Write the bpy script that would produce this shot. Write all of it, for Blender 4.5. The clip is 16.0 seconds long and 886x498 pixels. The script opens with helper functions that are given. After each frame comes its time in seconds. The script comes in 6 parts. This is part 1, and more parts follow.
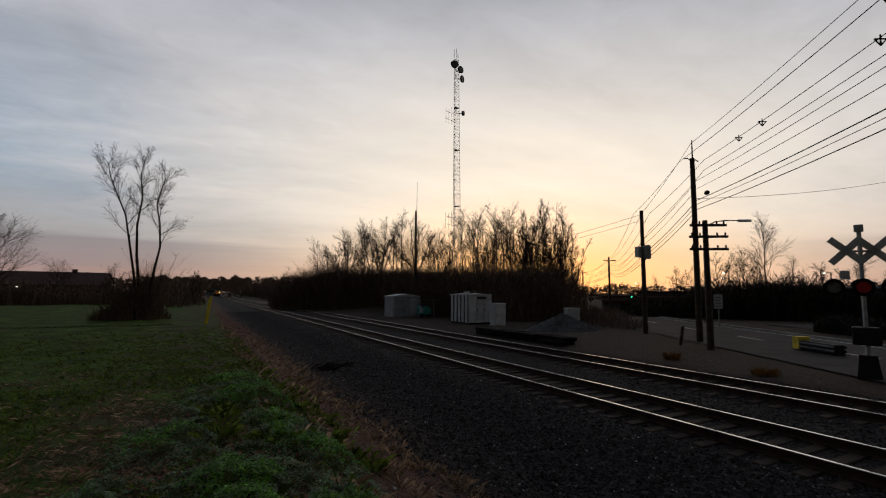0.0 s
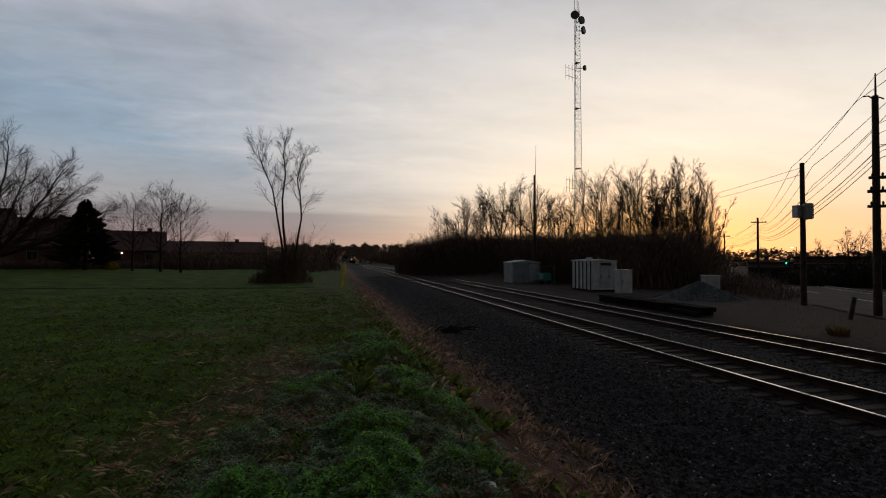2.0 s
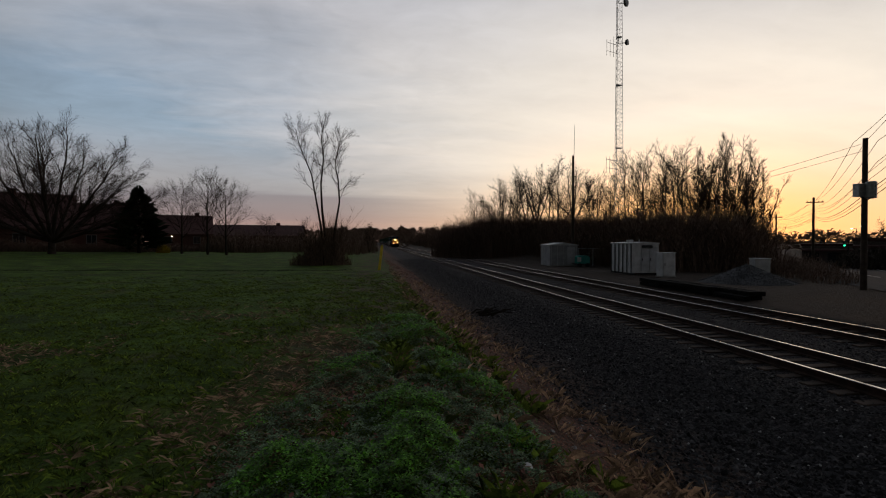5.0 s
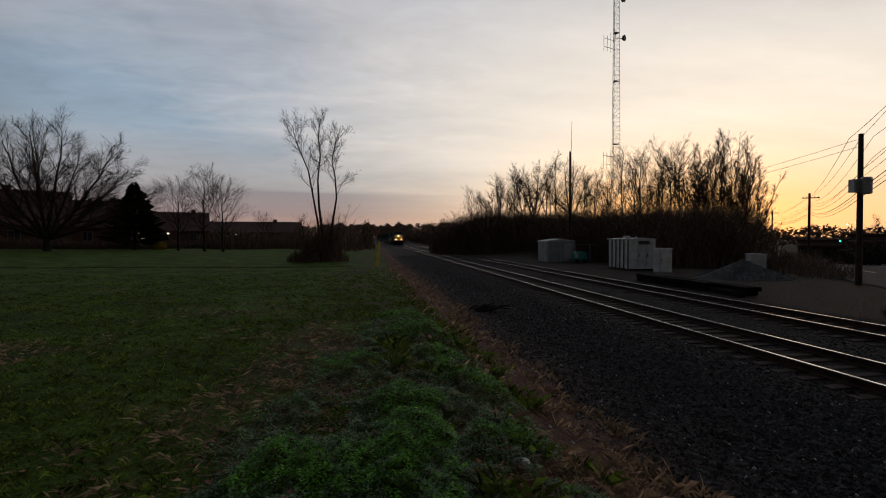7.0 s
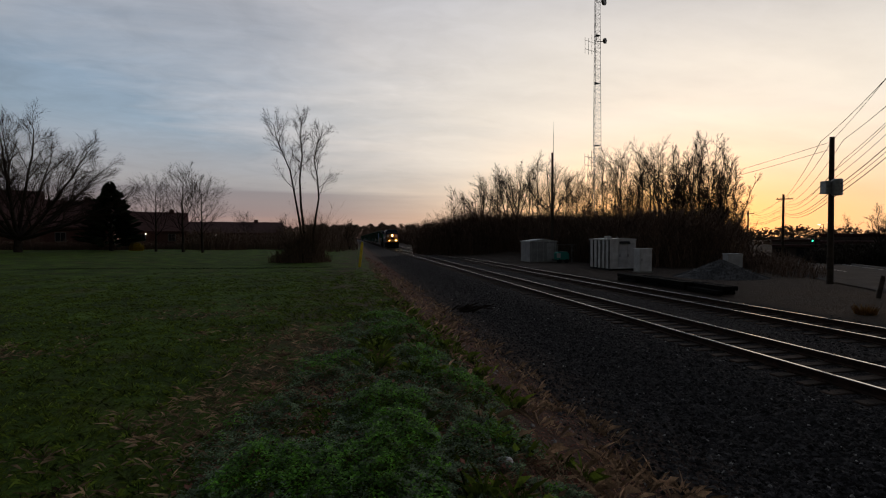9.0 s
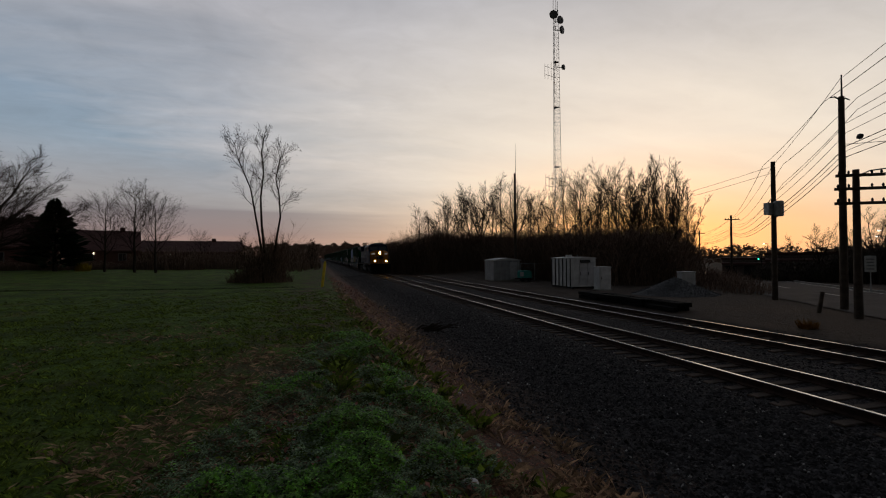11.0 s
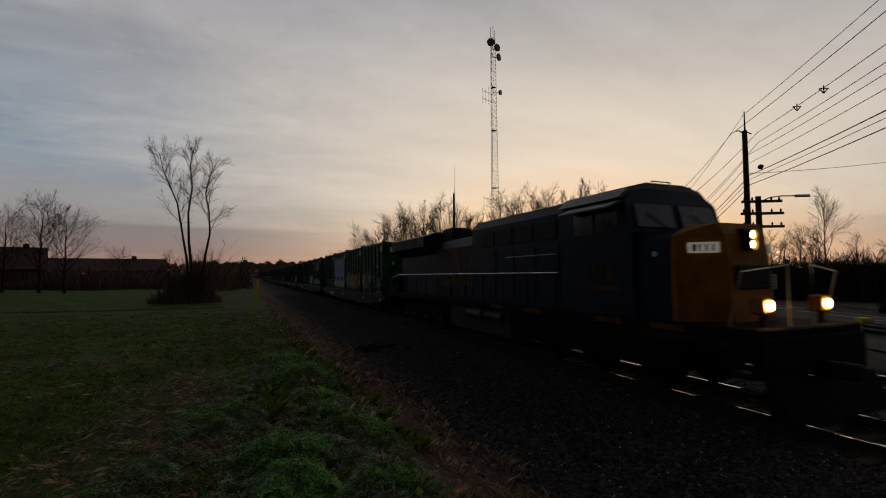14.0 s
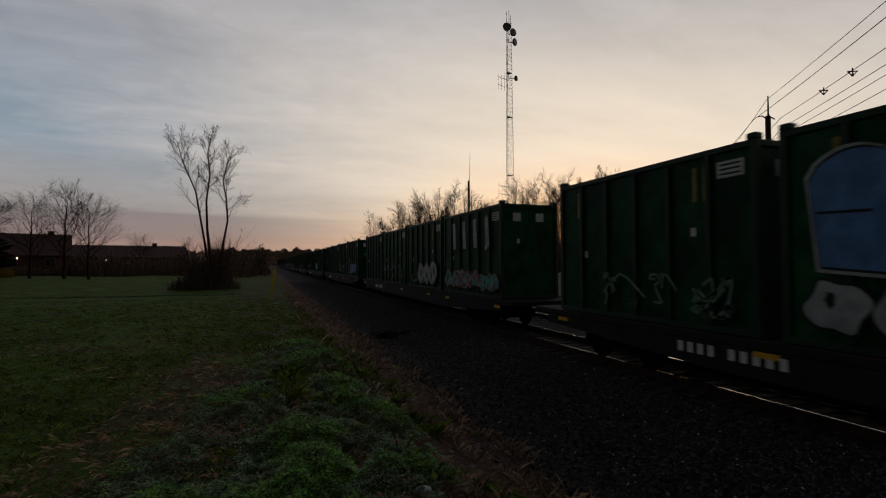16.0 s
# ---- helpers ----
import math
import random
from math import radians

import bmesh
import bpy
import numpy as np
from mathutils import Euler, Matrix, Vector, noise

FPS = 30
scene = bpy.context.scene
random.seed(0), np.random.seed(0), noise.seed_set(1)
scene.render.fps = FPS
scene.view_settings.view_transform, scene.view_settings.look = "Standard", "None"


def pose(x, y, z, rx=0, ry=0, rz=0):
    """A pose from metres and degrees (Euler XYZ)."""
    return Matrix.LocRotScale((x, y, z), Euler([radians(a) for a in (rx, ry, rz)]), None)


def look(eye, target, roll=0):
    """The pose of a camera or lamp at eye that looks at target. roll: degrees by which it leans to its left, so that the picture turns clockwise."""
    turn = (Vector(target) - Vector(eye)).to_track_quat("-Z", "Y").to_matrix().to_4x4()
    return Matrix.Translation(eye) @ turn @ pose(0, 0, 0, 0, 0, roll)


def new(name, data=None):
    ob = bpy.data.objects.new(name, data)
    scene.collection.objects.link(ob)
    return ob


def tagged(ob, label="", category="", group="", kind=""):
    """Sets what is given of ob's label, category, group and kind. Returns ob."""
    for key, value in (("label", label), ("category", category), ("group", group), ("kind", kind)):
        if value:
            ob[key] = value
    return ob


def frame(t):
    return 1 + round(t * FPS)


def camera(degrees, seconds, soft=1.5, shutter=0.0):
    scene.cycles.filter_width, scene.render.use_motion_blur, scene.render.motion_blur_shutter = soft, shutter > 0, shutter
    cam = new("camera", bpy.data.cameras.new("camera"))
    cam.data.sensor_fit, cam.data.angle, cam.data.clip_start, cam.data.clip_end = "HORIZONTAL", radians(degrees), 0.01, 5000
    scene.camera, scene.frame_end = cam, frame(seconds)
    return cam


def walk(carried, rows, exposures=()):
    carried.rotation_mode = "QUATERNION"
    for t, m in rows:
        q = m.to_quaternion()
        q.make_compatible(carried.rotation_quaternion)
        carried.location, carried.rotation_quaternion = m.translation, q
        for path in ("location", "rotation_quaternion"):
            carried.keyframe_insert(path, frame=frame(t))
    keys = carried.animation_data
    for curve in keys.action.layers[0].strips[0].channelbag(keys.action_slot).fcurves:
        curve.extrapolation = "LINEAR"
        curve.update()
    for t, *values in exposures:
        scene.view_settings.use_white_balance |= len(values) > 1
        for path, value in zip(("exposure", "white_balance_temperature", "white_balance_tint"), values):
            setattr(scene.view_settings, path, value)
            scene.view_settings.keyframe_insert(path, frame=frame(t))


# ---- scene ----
EYE = (0.0, 0.0, 1.65)
RAIL = -0.925            # top of the rails
NEAR, FAR = 9.528, 13.896  # centre lines of the two tracks
PATH = [
    (0.0, 5.275, -0.143, -27.141),
    (0.5, 3.812, -0.077, -20.953),
    (1.0, 2.704, 0.077, -17.462),
    (1.5, 1.758, -0.097, -14.835),
    (2.0, 1.161, -0.048, -12.807),
    (2.5, 0.622, -0.018, -11.297),
    (3.0, 0.148, -0.169, -10.2),
    (3.5, -0.12, -0.056, -9.435),
    (4.0, -0.389, -0.082, -8.802),
    (6.5, -1.355, 0.084, -8.337),
    (7.0, -1.373, 0.187, -8.759),
    (7.5, -1.416, 0.166, -9.167),
    (8.0, -1.431, 0.171, -9.616),
    (10.5, -0.087, 0.284, -13.753),
    (11.0, 0.95, 0.342, -15.088),
    (11.5, 1.649, 0.393, -16.132),
    (12.0, 2.165, 0.397, -17.407),
    (12.5, 2.521, 0.484, -19.111),
    (13.0, 2.86, 0.478, -20.776),
    (13.5, 3.059, 0.389, -22.264),
    (14.0, 3.161, 0.382, -22.407),
    (14.5, 2.902, 0.276, -21.164),
    (15.0, 2.559, 0.146, -19.265),
    (15.5, 2.126, 0.08, -17.514),
    (16.0, 1.696, 0.179, -20.644),
]

cam = camera(86.3, 16.0, soft=1.1, shutter=0.12)
walk(cam, [(t, pose(*EYE, 90 + p, r, w)) for t, p, r, w in PATH],
     exposures=[(0.0, 0.0, 6500, 10), (8.0, 0.0, 6500, 10), (12.0, -0.26, 6700, 11), (13.5, -0.38, 6850, 11), (16.0, -0.24, 6850, 11)])

# ---- world, sun ----
SUN_AZ, SUN_EL = 37.5, 1.5   # degrees from +y towards +x


def sky_world():
    w = bpy.data.worlds.new("sky")
    scene.world = w
    w.use_nodes = True
    nt = w.node_tree
    nt.nodes.clear()
    N, L = nt.nodes.new, nt.links.new

    def val(v):
        n = N("ShaderNodeValue"); n.outputs[0].default_value = v
        return n.outputs[0]

    def mth(op, a, b=None, clamp=False):
        n = N("ShaderNodeMath"); n.operation = op; n.use_clamp = clamp
        for i, q in enumerate((a, b)):
            if q is None:
                continue
            if isinstance(q, (int, float)):
                n.inputs[i].default_value = q
            else:
                L(q, n.inputs[i])
        return n.outputs[0]

    def mix(f, a, b, blend="MIX"):
        n = N("ShaderNodeMix"); n.data_type = "RGBA"; n.blend_type = blend
        for i, q in ((0, f), (6, a), (7, b)):
            if isinstance(q, (int, float)):
                n.inputs[i].default_value = q
            elif isinstance(q, tuple):
                n.inputs[i].default_value = (*q, 1)
            else:
                L(q, n.inputs[i])
        return n.outputs[2]

    def ramp(v, stops):
        n = N("ShaderNodeValToRGB")
        L(v, n.inputs[0])
        e = n.color_ramp.elements
        while len(e) < len(stops):
            e.new(0.5)
        for q, (p, c) in zip(e, stops):
            q.position = p
            q.color = (*c, 1) if isinstance(c, tuple) else (c, c, c, 1)
        return n.outputs[0]

    co = N("ShaderNodeTexCoord").outputs["Generated"]
    sep = N("ShaderNodeSeparateXYZ"); L(co, sep.inputs[0])
    x, y, z = sep.outputs
    zc = mth("MAXIMUM", z, 0.0)
    # horizontal nearness to the sun's bearing
    a = radians(SUN_AZ)
    hlen = mth("SQRT", mth("ADD", mth("MULTIPLY", x, x), mth("MULTIPLY", y, y)))
    ca = mth("DIVIDE", mth("ADD", mth("MULTIPLY", x, math.sin(a)), mth("MULTIPLY", y, math.cos(a))), mth("MAXIMUM", hlen, 0.01))
    sunny = mth("MULTIPLY_ADD", ca, 0.5)
    sunny.node.inputs[2].default_value = 0.5
    # cloud layer, seen in perspective
    den = mth("ADD", zc, 0.13)
    cx, cy = mth("DIVIDE", x, den), mth("DIVIDE", y, den)
    comb = N("ShaderNodeCombineXYZ"); L(cx, comb.inputs[0]); L(cy, comb.inputs[1])

    def layer(scale, turn, stretch, detail, rough, warp):
        r = N("ShaderNodeMapping"); L(comb.outputs[0], r.inputs[0])
        r.inputs["Rotation"].default_value = (0, 0, radians(turn)); r.inputs["Scale"].default_value = (stretch, 1.0, 1)
        n = N("ShaderNodeTexNoise"); L(r.outputs[0], n.inputs["Vector"])
        n.inputs["Scale"].default_value = scale; n.inputs["Detail"].default_value = detail
        n.inputs["Roughness"].default_value = rough; n.inputs["Distortion"].default_value = warp
        return n.outputs[0]

    big = layer(0.8, -50, 0.35, 7, 0.52, 0.5)
    fine = layer(2.4, -40, 0.40, 8, 0.58, 0.4)
    # edge of the cloud sheet: clear sky lies beyond it, low and away from the sun
    line = mth("DIVIDE", mth("SUBTRACT", mth("ADD", mth("MULTIPLY", cx, 1.22), 3.4), cy), 1.58)
    cov = mth("ADD", mth("ADD", mth("MULTIPLY", line, 0.55), 0.5), mth("ADD", mth("MULTIPLY", mth("SUBTRACT", big, 0.5), 1.5), mth("MULTIPLY", mth("SUBTRACT", fine, 0.5), 0.6)))
    cloud = ramp(cov, [(0.25, 0.03), (0.55, 0.5), (1.0, 1.0)])
    clear = ramp(zc, [(0.0, (0.33, 0.28, 0.31)), (0.10, (0.33, 0.34, 0.38)), (0.2, (0.27, 0.36, 0.46)), (0.35, (0.25, 0.34, 0.46)), (0.62, (0.14, 0.18, 0.25)), (1.0, (0.07, 0.09, 0.12))])
    deck = ramp(zc, [(0.0, (0.47, 0.38, 0.37)), (0.12, (0.57, 0.50, 0.48)), (0.3, (0.58, 0.56, 0.57)), (0.5, (0.42, 0.43, 0.48)), (0.66, (0.20, 0.22, 0.26)), (1.0, (0.09, 0.10, 0.12))])
    puff = layer(5.5, -35, 0.75, 6, 0.6, 0.8)
    tone = mth("ADD", 0.35, mth("MULTIPLY", puff, 0.36))
    tone = mth("ADD", tone, mth("ADD", mth("MULTIPLY", fine, 0.38), mth("MULTIPLY", big, 0.56)))
    tc = N("ShaderNodeCombineColor")
    for i in range(3):
        L(tone, tc.inputs[i])
    sky = mix(1.0, mix(cloud, clear, deck), tc.outputs[0], "MULTIPLY")
    # warm light round the sun's place, brighter where the cloud is thin
    warm = ramp(sunny, [(0.84, 0.0), (0.93, 0.42), (0.985, 0.92), (1.0, 1.0)])
    low = ramp(zc, [(0.0, 0.75), (0.10, 1.0), (0.25, 0.92), (0.42, 0.35), (0.58, 0.0)])
    thin = ramp(mth("ADD", mth("MULTIPLY", fine, 0.5), mth("MULTIPLY", big, 0.5)), [(0.30, 0.62), (0.62, 1.0)])
    sky = mix(mth("MULTIPLY", mth("MULTIPLY", warm, low), thin), sky, (0.97, 0.87, 0.72))
    core = ramp(sunny, [(0.955, 0.0), (0.99, 0.75), (1.0, 1.0)])
    lowc = ramp(zc, [(0.0, 1.0), (0.05, 0.9), (0.12, 0.35), (0.22, 0.0)])
    sky = mix(mth("MULTIPLY", core, lowc), sky, (1.08, 0.60, 0.20))
    rim = mth("MULTIPLY", ramp(sunny, [(0.86, 0.0), (0.96, 0.8)]), ramp(zc, [(0.0, 1.0), (0.05, 0.85), (0.15, 0.0)]))
    sky = mix(mth("MULTIPLY", rim, 0.7), sky, (0.86, 0.50, 0.27))
    # grey-violet bank along the horizon, away from the sun
    streak = N("ShaderNodeCombineXYZ"); L(mth("MULTIPLY", ca, 1.2), streak.inputs[0]); L(mth("MULTIPLY", z, 34.0), streak.inputs[1])
    sn = N("ShaderNodeTexNoise"); L(streak.outputs[0], sn.inputs["Vector"]); sn.inputs["Scale"].default_value = 1.0; sn.inputs["Detail"].default_value = 5
    zb = mth("ADD", zc, mth("MULTIPLY", mth("SUBTRACT", sn.outputs[0], 0.5), 0.05))
    bank = mth("MULTIPLY", ramp(zb, [(0.0, 1.0), (0.085, 1.0), (0.098, 0.6), (0.16, 0.35), (0.22, 0.0)]), ramp(sunny, [(0.87, 1.0), (0.975, 0.1)]))
    pink = ramp(zb, [(0.0, (0.46, 0.25, 0.19)), (0.022, (0.40, 0.25, 0.22)), (0.042, (0.27, 0.205, 0.225)), (0.088, (0.22, 0.20, 0.235)), (0.105, (0.36, 0.33, 0.34))])
    sky = mix(mth("MULTIPLY", bank, 0.9), sky, pink)
    # the half of the sky behind is darker
    dusk = ramp(sunny, [(0.0, 0.07), (0.40, 0.12), (0.58, 0.55), (0.70, 1.0)])
    dc = N("ShaderNodeCombineColor")
    for i in range(3):
        L(dusk, dc.inputs[i])
    sky = mix(1.0, sky, dc.outputs[0], "MULTIPLY")
    air = N("ShaderNodeTexSky"); air.sky_type = "NISHITA"; air.sun_disc = False
    air.sun_elevation = radians(SUN_EL); air.sun_rotation = radians(SUN_AZ)
    b1 = N("ShaderNodeBackground"); L(sky, b1.inputs[0]); b1.inputs[1].default_value = 1.0
    b2 = N("ShaderNodeBackground"); L(air.outputs[0], b2.inputs[0]); b2.inputs[1].default_value = 0.03
    ad = N("ShaderNodeAddShader"); L(b1.outputs[0], ad.inputs[0]); L(b2.outputs[0], ad.inputs[1])
    out = N("ShaderNodeOutputWorld"); L(ad.outputs[0], out.inputs[0])


sky_world()
sun = new("sun", bpy.data.lights.new("sun", "SUN"))
sun.data.energy, sun.data.angle, sun.data.color = 0.2, radians(12), (1.0, 0.62, 0.34)
sun.matrix_world = look((math.sin(radians(SUN_AZ)) * 100, math.cos(radians(SUN_AZ)) * 100, 100 * math.tan(radians(3.0))), (0, 0, 0))

# ---- materials ----
def material(name, base, rough=0.8, metal=0.0, vary=0.35, scale=6.0, fine=60.0, bump=0.3, spec=0.3, second=None, emit=None, power=0.0, island=0.0, rnd=0.0, thin=0.0):
    m = bpy.data.materials.new(name)
    m.use_nodes = True
    nt = m.node_tree
    N, L = nt.nodes.new, nt.links.new
    p = nt.nodes["Principled BSDF"]
    p.inputs["Roughness"].default_value = rough
    p.inputs["Metallic"].default_value = metal
    p.inputs["Specular IOR Level"].default_value = spec
    co = N("ShaderNodeTexCoord").outputs["Object"]
    n1 = N("ShaderNodeTexNoise"); n1.inputs["Scale"].default_value = scale; n1.inputs["Detail"].default_value = 5
    n2 = N("ShaderNodeTexNoise"); n2.inputs["Scale"].default_value = fine; n2.inputs["Detail"].default_value = 4
    L(co, n1.inputs["Vector"]); L(co, n2.inputs["Vector"])
    r = N("ShaderNodeValToRGB"); L(n1.outputs[0], r.inputs[0])
    c2 = second or tuple(min(1, v * (1 + vary)) for v in base)
    c1 = base if second else tuple(v * (1 - vary) for v in base)
    r.color_ramp.elements[0].position, r.color_ramp.elements[1].position = 0.35, 0.66
    r.color_ramp.elements[0].color, r.color_ramp.elements[1].color = (*c1, 1), (*c2, 1)
    col = r.outputs[0]
    mx = N("ShaderNodeMix"); mx.data_type = "RGBA"; mx.blend_type = "MULTIPLY"; mx.inputs[0].default_value = min(1, vary * 1.5)
    g = N("ShaderNodeValToRGB"); L(n2.outputs[0], g.inputs[0])
    g.color_ramp.elements[0].position, g.color_ramp.elements[0].color = 0.3, (0.45, 0.45, 0.45, 1)
    g.color_ramp.elements[1].position = 0.7
    L(col, mx.inputs[6]); L(g.outputs[0], mx.inputs[7])
    col = mx.outputs[2]
    for amount, node, sock in ((island, "ShaderNodeNewGeometry", "Random Per Island"), (rnd, "ShaderNodeObjectInfo", "Random")):
        if amount:
            h = N("ShaderNodeHueSaturation"); q = N(node)
            k = N("ShaderNodeMapRange"); L(q.outputs[sock], k.inputs[0])
            k.inputs[3].default_value, k.inputs[4].default_value = 1 - amount, 1 + amount
            L(k.outputs[0], h.inputs["Value"]); L(col, h.inputs["Color"])
            col = h.outputs[0]
    L(col, p.inputs["Base Color"])
    if bump:
        b = N("ShaderNodeBump"); b.inputs["Strength"].default_value = bump; b.inputs["Distance"].default_value = 0.02
        L(n2.outputs[0], b.inputs["Height"]); L(b.outputs[0], p.inputs["Normal"])
    if emit:
        p.inputs["Emission Color"].default_value = (*emit, 1)
        p.inputs["Emission Strength"].default_value = power
    if thin:
        # leaves and blades let light through
        t = N("ShaderNodeBsdfTranslucent"); L(col, t.inputs["Color"])
        x = N("ShaderNodeMixShader"); x.inputs[0].default_value = thin
        L(p.outputs[0], x.inputs[1]); L(t.outputs[0], x.inputs[2])
        L(x.outputs[0], nt.nodes["Material Output"].inputs["Surface"])
    return m


def ground_material():
    m = bpy.data.materials.new("ground")
    m.use_nodes = True
    nt = m.node_tree
    N, L = nt.nodes.new, nt.links.new
    p = nt.nodes["Principled BSDF"]
    p.inputs["Roughness"].default_value = 0.95
    p.inputs["Specular IOR Level"].default_value = 0.15
    co = N("ShaderNodeTexCoord").outputs["Object"]
    sep = N("ShaderNodeSeparateXYZ"); L(co, sep.inputs[0])

    def noise_of(s, d=5, rough=0.55):
        n = N("ShaderNodeTexNoise"); n.inputs["Scale"].default_value = s; n.inputs["Detail"].default_value = d
        n.inputs["Roughness"].default_value = rough
        L(co, n.inputs["Vector"])
        return n.outputs[0]

    def ramp(v, stops):
        n = N("ShaderNodeValToRGB"); L(v, n.inputs[0])
        e = n.color_ramp.elements
        while len(e) < len(stops):
            e.new(0.5)
        for q, (pp, c) in zip(e, stops):
            q.position = pp; q.color = (*c, 1)
        return n.outputs[0]

    def mix(f, a, b):
        n = N("ShaderNodeMix"); n.data_type = "RGBA"; L(f, n.inputs[0]); L(a, n.inputs[6]); L(b, n.inputs[7])
        return n.outputs[2]

    wob = N("ShaderNodeMath"); wob.operation = "MULTIPLY_ADD"; L(noise_of(0.9, 6), wob.inputs[0])
    wob.inputs[1].default_value = 1.3; L(sep.outputs[0], wob.inputs[2])

    def edge(at, soft):
        k = N("ShaderNodeMapRange"); L(wob.outputs[0], k.inputs[0])
        k.inputs[1].default_value, k.inputs[2].default_value = at + 0.65 - soft, at + 0.65 + soft
        return k.outputs[0]

    patchy = N("ShaderNodeMapRange"); L(noise_of(0.5, 5), patchy.inputs[0])
    patchy.inputs[1].default_value, patchy.inputs[2].default_value = 0.56, 0.82
    lawn = mix(patchy.outputs[0], ramp(noise_of(22, 6, 0.7), [(0.3, (0.010, 0.022, 0.004)), (0.62, (0.095, 0.165, 0.020))]),
               ramp(noise_of(14, 6, 0.7), [(0.3, (0.020, 0.017, 0.007)), (0.62, (0.18, 0.145, 0.06))]))
    dry = ramp(noise_of(9, 7, 0.7), [(0.3, (0.055, 0.034, 0.026)), (0.55, (0.13, 0.080, 0.060)), (0.75, (0.21, 0.135, 0.10))])
    stone = ramp(noise_of(26, 4, 0.6), [(0.36, (0.004, 0.004, 0.004)), (0.52, (0.034, 0.029, 0.030)), (0.68, (0.14, 0.127, 0.13))])
    dirt = mix(noise_of(0.35, 5), ramp(noise_of(7, 6, 0.7), [(0.3, (0.026, 0.021, 0.019)), (0.7, (0.085, 0.070, 0.064))]),
               ramp(noise_of(12, 6, 0.7), [(0.3, (0.05, 0.036, 0.026)), (0.7, (0.12, 0.085, 0.06))]))
    bare = N("ShaderNodeMath"); bare.operation = "MULTIPLY"; L(edge(-1.3, 1.0), bare.inputs[0])
    spots = N("ShaderNodeMapRange"); L(noise_of(1.3, 5, 0.6), spots.inputs[0])
    spots.inputs[1].default_value, spots.inputs[2].default_value = 0.44, 0.6
    L(spots.outputs[0], bare.inputs[1])
    # mown lawn: paler and darker swathes a metre or two across
    shade = N("ShaderNodeMix"); shade.data_type = "RGBA"; shade.blend_type = "MULTIPLY"; shade.inputs[0].default_value = 1.0
    L(lawn, shade.inputs[6]); L(ramp(noise_of(0.75, 5, 0.65), [(0.34, (0.46, 0.46, 0.46)), (0.66, (1.6, 1.6, 1.5))]), shade.inputs[7])
    lawn = shade.outputs[2]
    soil = ramp(noise_of(18, 6, 0.7), [(0.3, (0.014, 0.010, 0.008)), (0.62, (0.16, 0.11, 0.08))])
    lawn = mix(bare.outputs[0], lawn, soil)
    col = mix(edge(1.25, 0.3), lawn, dry)
    col = mix(edge(3.8, 1.0), col, stone)
    col = mix(edge(15.9, 0.6), col, dirt)
    L(col, p.inputs["Base Color"])
    b0 = N("ShaderNodeBump"); b0.inputs["Strength"].default_value = 0.8; b0.inputs["Distance"].default_value = 0.16
    L(noise_of(4.5, 4, 0.6), b0.inputs["Height"])
    b = N("ShaderNodeBump"); b.inputs["Strength"].default_value = 0.9; b.inputs["Distance"].default_value = 0.05
    L(noise_of(30, 5, 0.7), b.inputs["Height"]); L(b0.outputs[0], b.inputs["Normal"]); L(b.outputs[0], p.inputs["Normal"])
    return m


MAT = {}
def mat(name, *a, **k):
    if name not in MAT:
        MAT[name] = material(name, *a, **k)
    return MAT[name]


BARK = mat("bark", (0.036, 0.028, 0.022), 0.9, fine=30, scale=4, spec=0.1)
TWIG = mat("twig", (0.040, 0.029, 0.023), 0.9, bump=0, spec=0.05)
BRUSH = mat("brush", (0.22, 0.152, 0.118), 0.95, bump=0, spec=0.05, island=0.4)
YELLOWBUSH = mat("yellow_blossom", (0.42, 0.30, 0.02), 0.9, bump=0, spec=0.05, island=0.4)
NEEDLE = mat("needle", (0.02, 0.032, 0.016), 0.9, bump=0, spec=0.1, island=0.4)
POLEWOOD = mat("pole_wood", (0.07, 0.052, 0.04), 0.9, scale=3, fine=40)
STEEL = mat("galvanised_steel", (0.42, 0.43, 0.44), 0.5, 0.7, vary=0.2)
DARKSTEEL = mat("dark_steel", (0.022, 0.022, 0.023), 0.7, 0.0, vary=0.3, spec=0.2)
BLACK = mat("grimy_black", (0.008, 0.0075, 0.007), 0.9, vary=0.4, spec=0.1)
RAILTOP = mat("polished_rail_steel", (0.60, 0.58, 0.56), 0.18, 1.0, vary=0.08, bump=0.02, spec=0.5)
RUST = mat("rusty_rail_side", (0.045, 0.022, 0.015), 0.85, 0.1, vary=0.4, fine=80)
TIE = mat("creosoted_tie", (0.055, 0.036, 0.026), 0.9, scale=3, fine=50, rnd=0.35)
STONE = mat("ballast_stone", (0.052, 0.049, 0.051), 0.9, bump=0.2, island=0.9, spec=0.2)
ASPHALT = mat("worn_asphalt", (0.052, 0.048, 0.049), 0.9, vary=0.25, scale=0.8, fine=90, spec=0.15)
WHITELINE = mat("road_paint", (0.62, 0.62, 0.6), 0.7, vary=0.2)
YELLOWLINE = mat("yellow_road_paint", (0.55, 0.42, 0.08), 0.7, vary=0.2)
WHITESHEET = mat("weathered_white_sheet", (0.62, 0.63, 0.65), 0.55, vary=0.16, scale=2, fine=25, bump=0.1)
DOORGREY = mat("grey_door_paint", (0.50, 0.51, 0.54), 0.55, vary=0.15, scale=2)
TEAL = mat("teal_plastic", (0.05, 0.34, 0.30), 0.5, vary=0.15)
GRAVEL = mat("gravel", (0.10, 0.10, 0.105), 0.95, scale=12, fine=70, bump=0.8)
CONCRETE = mat("concrete", (0.33, 0.32, 0.30), 0.85, vary=0.2, scale=2)
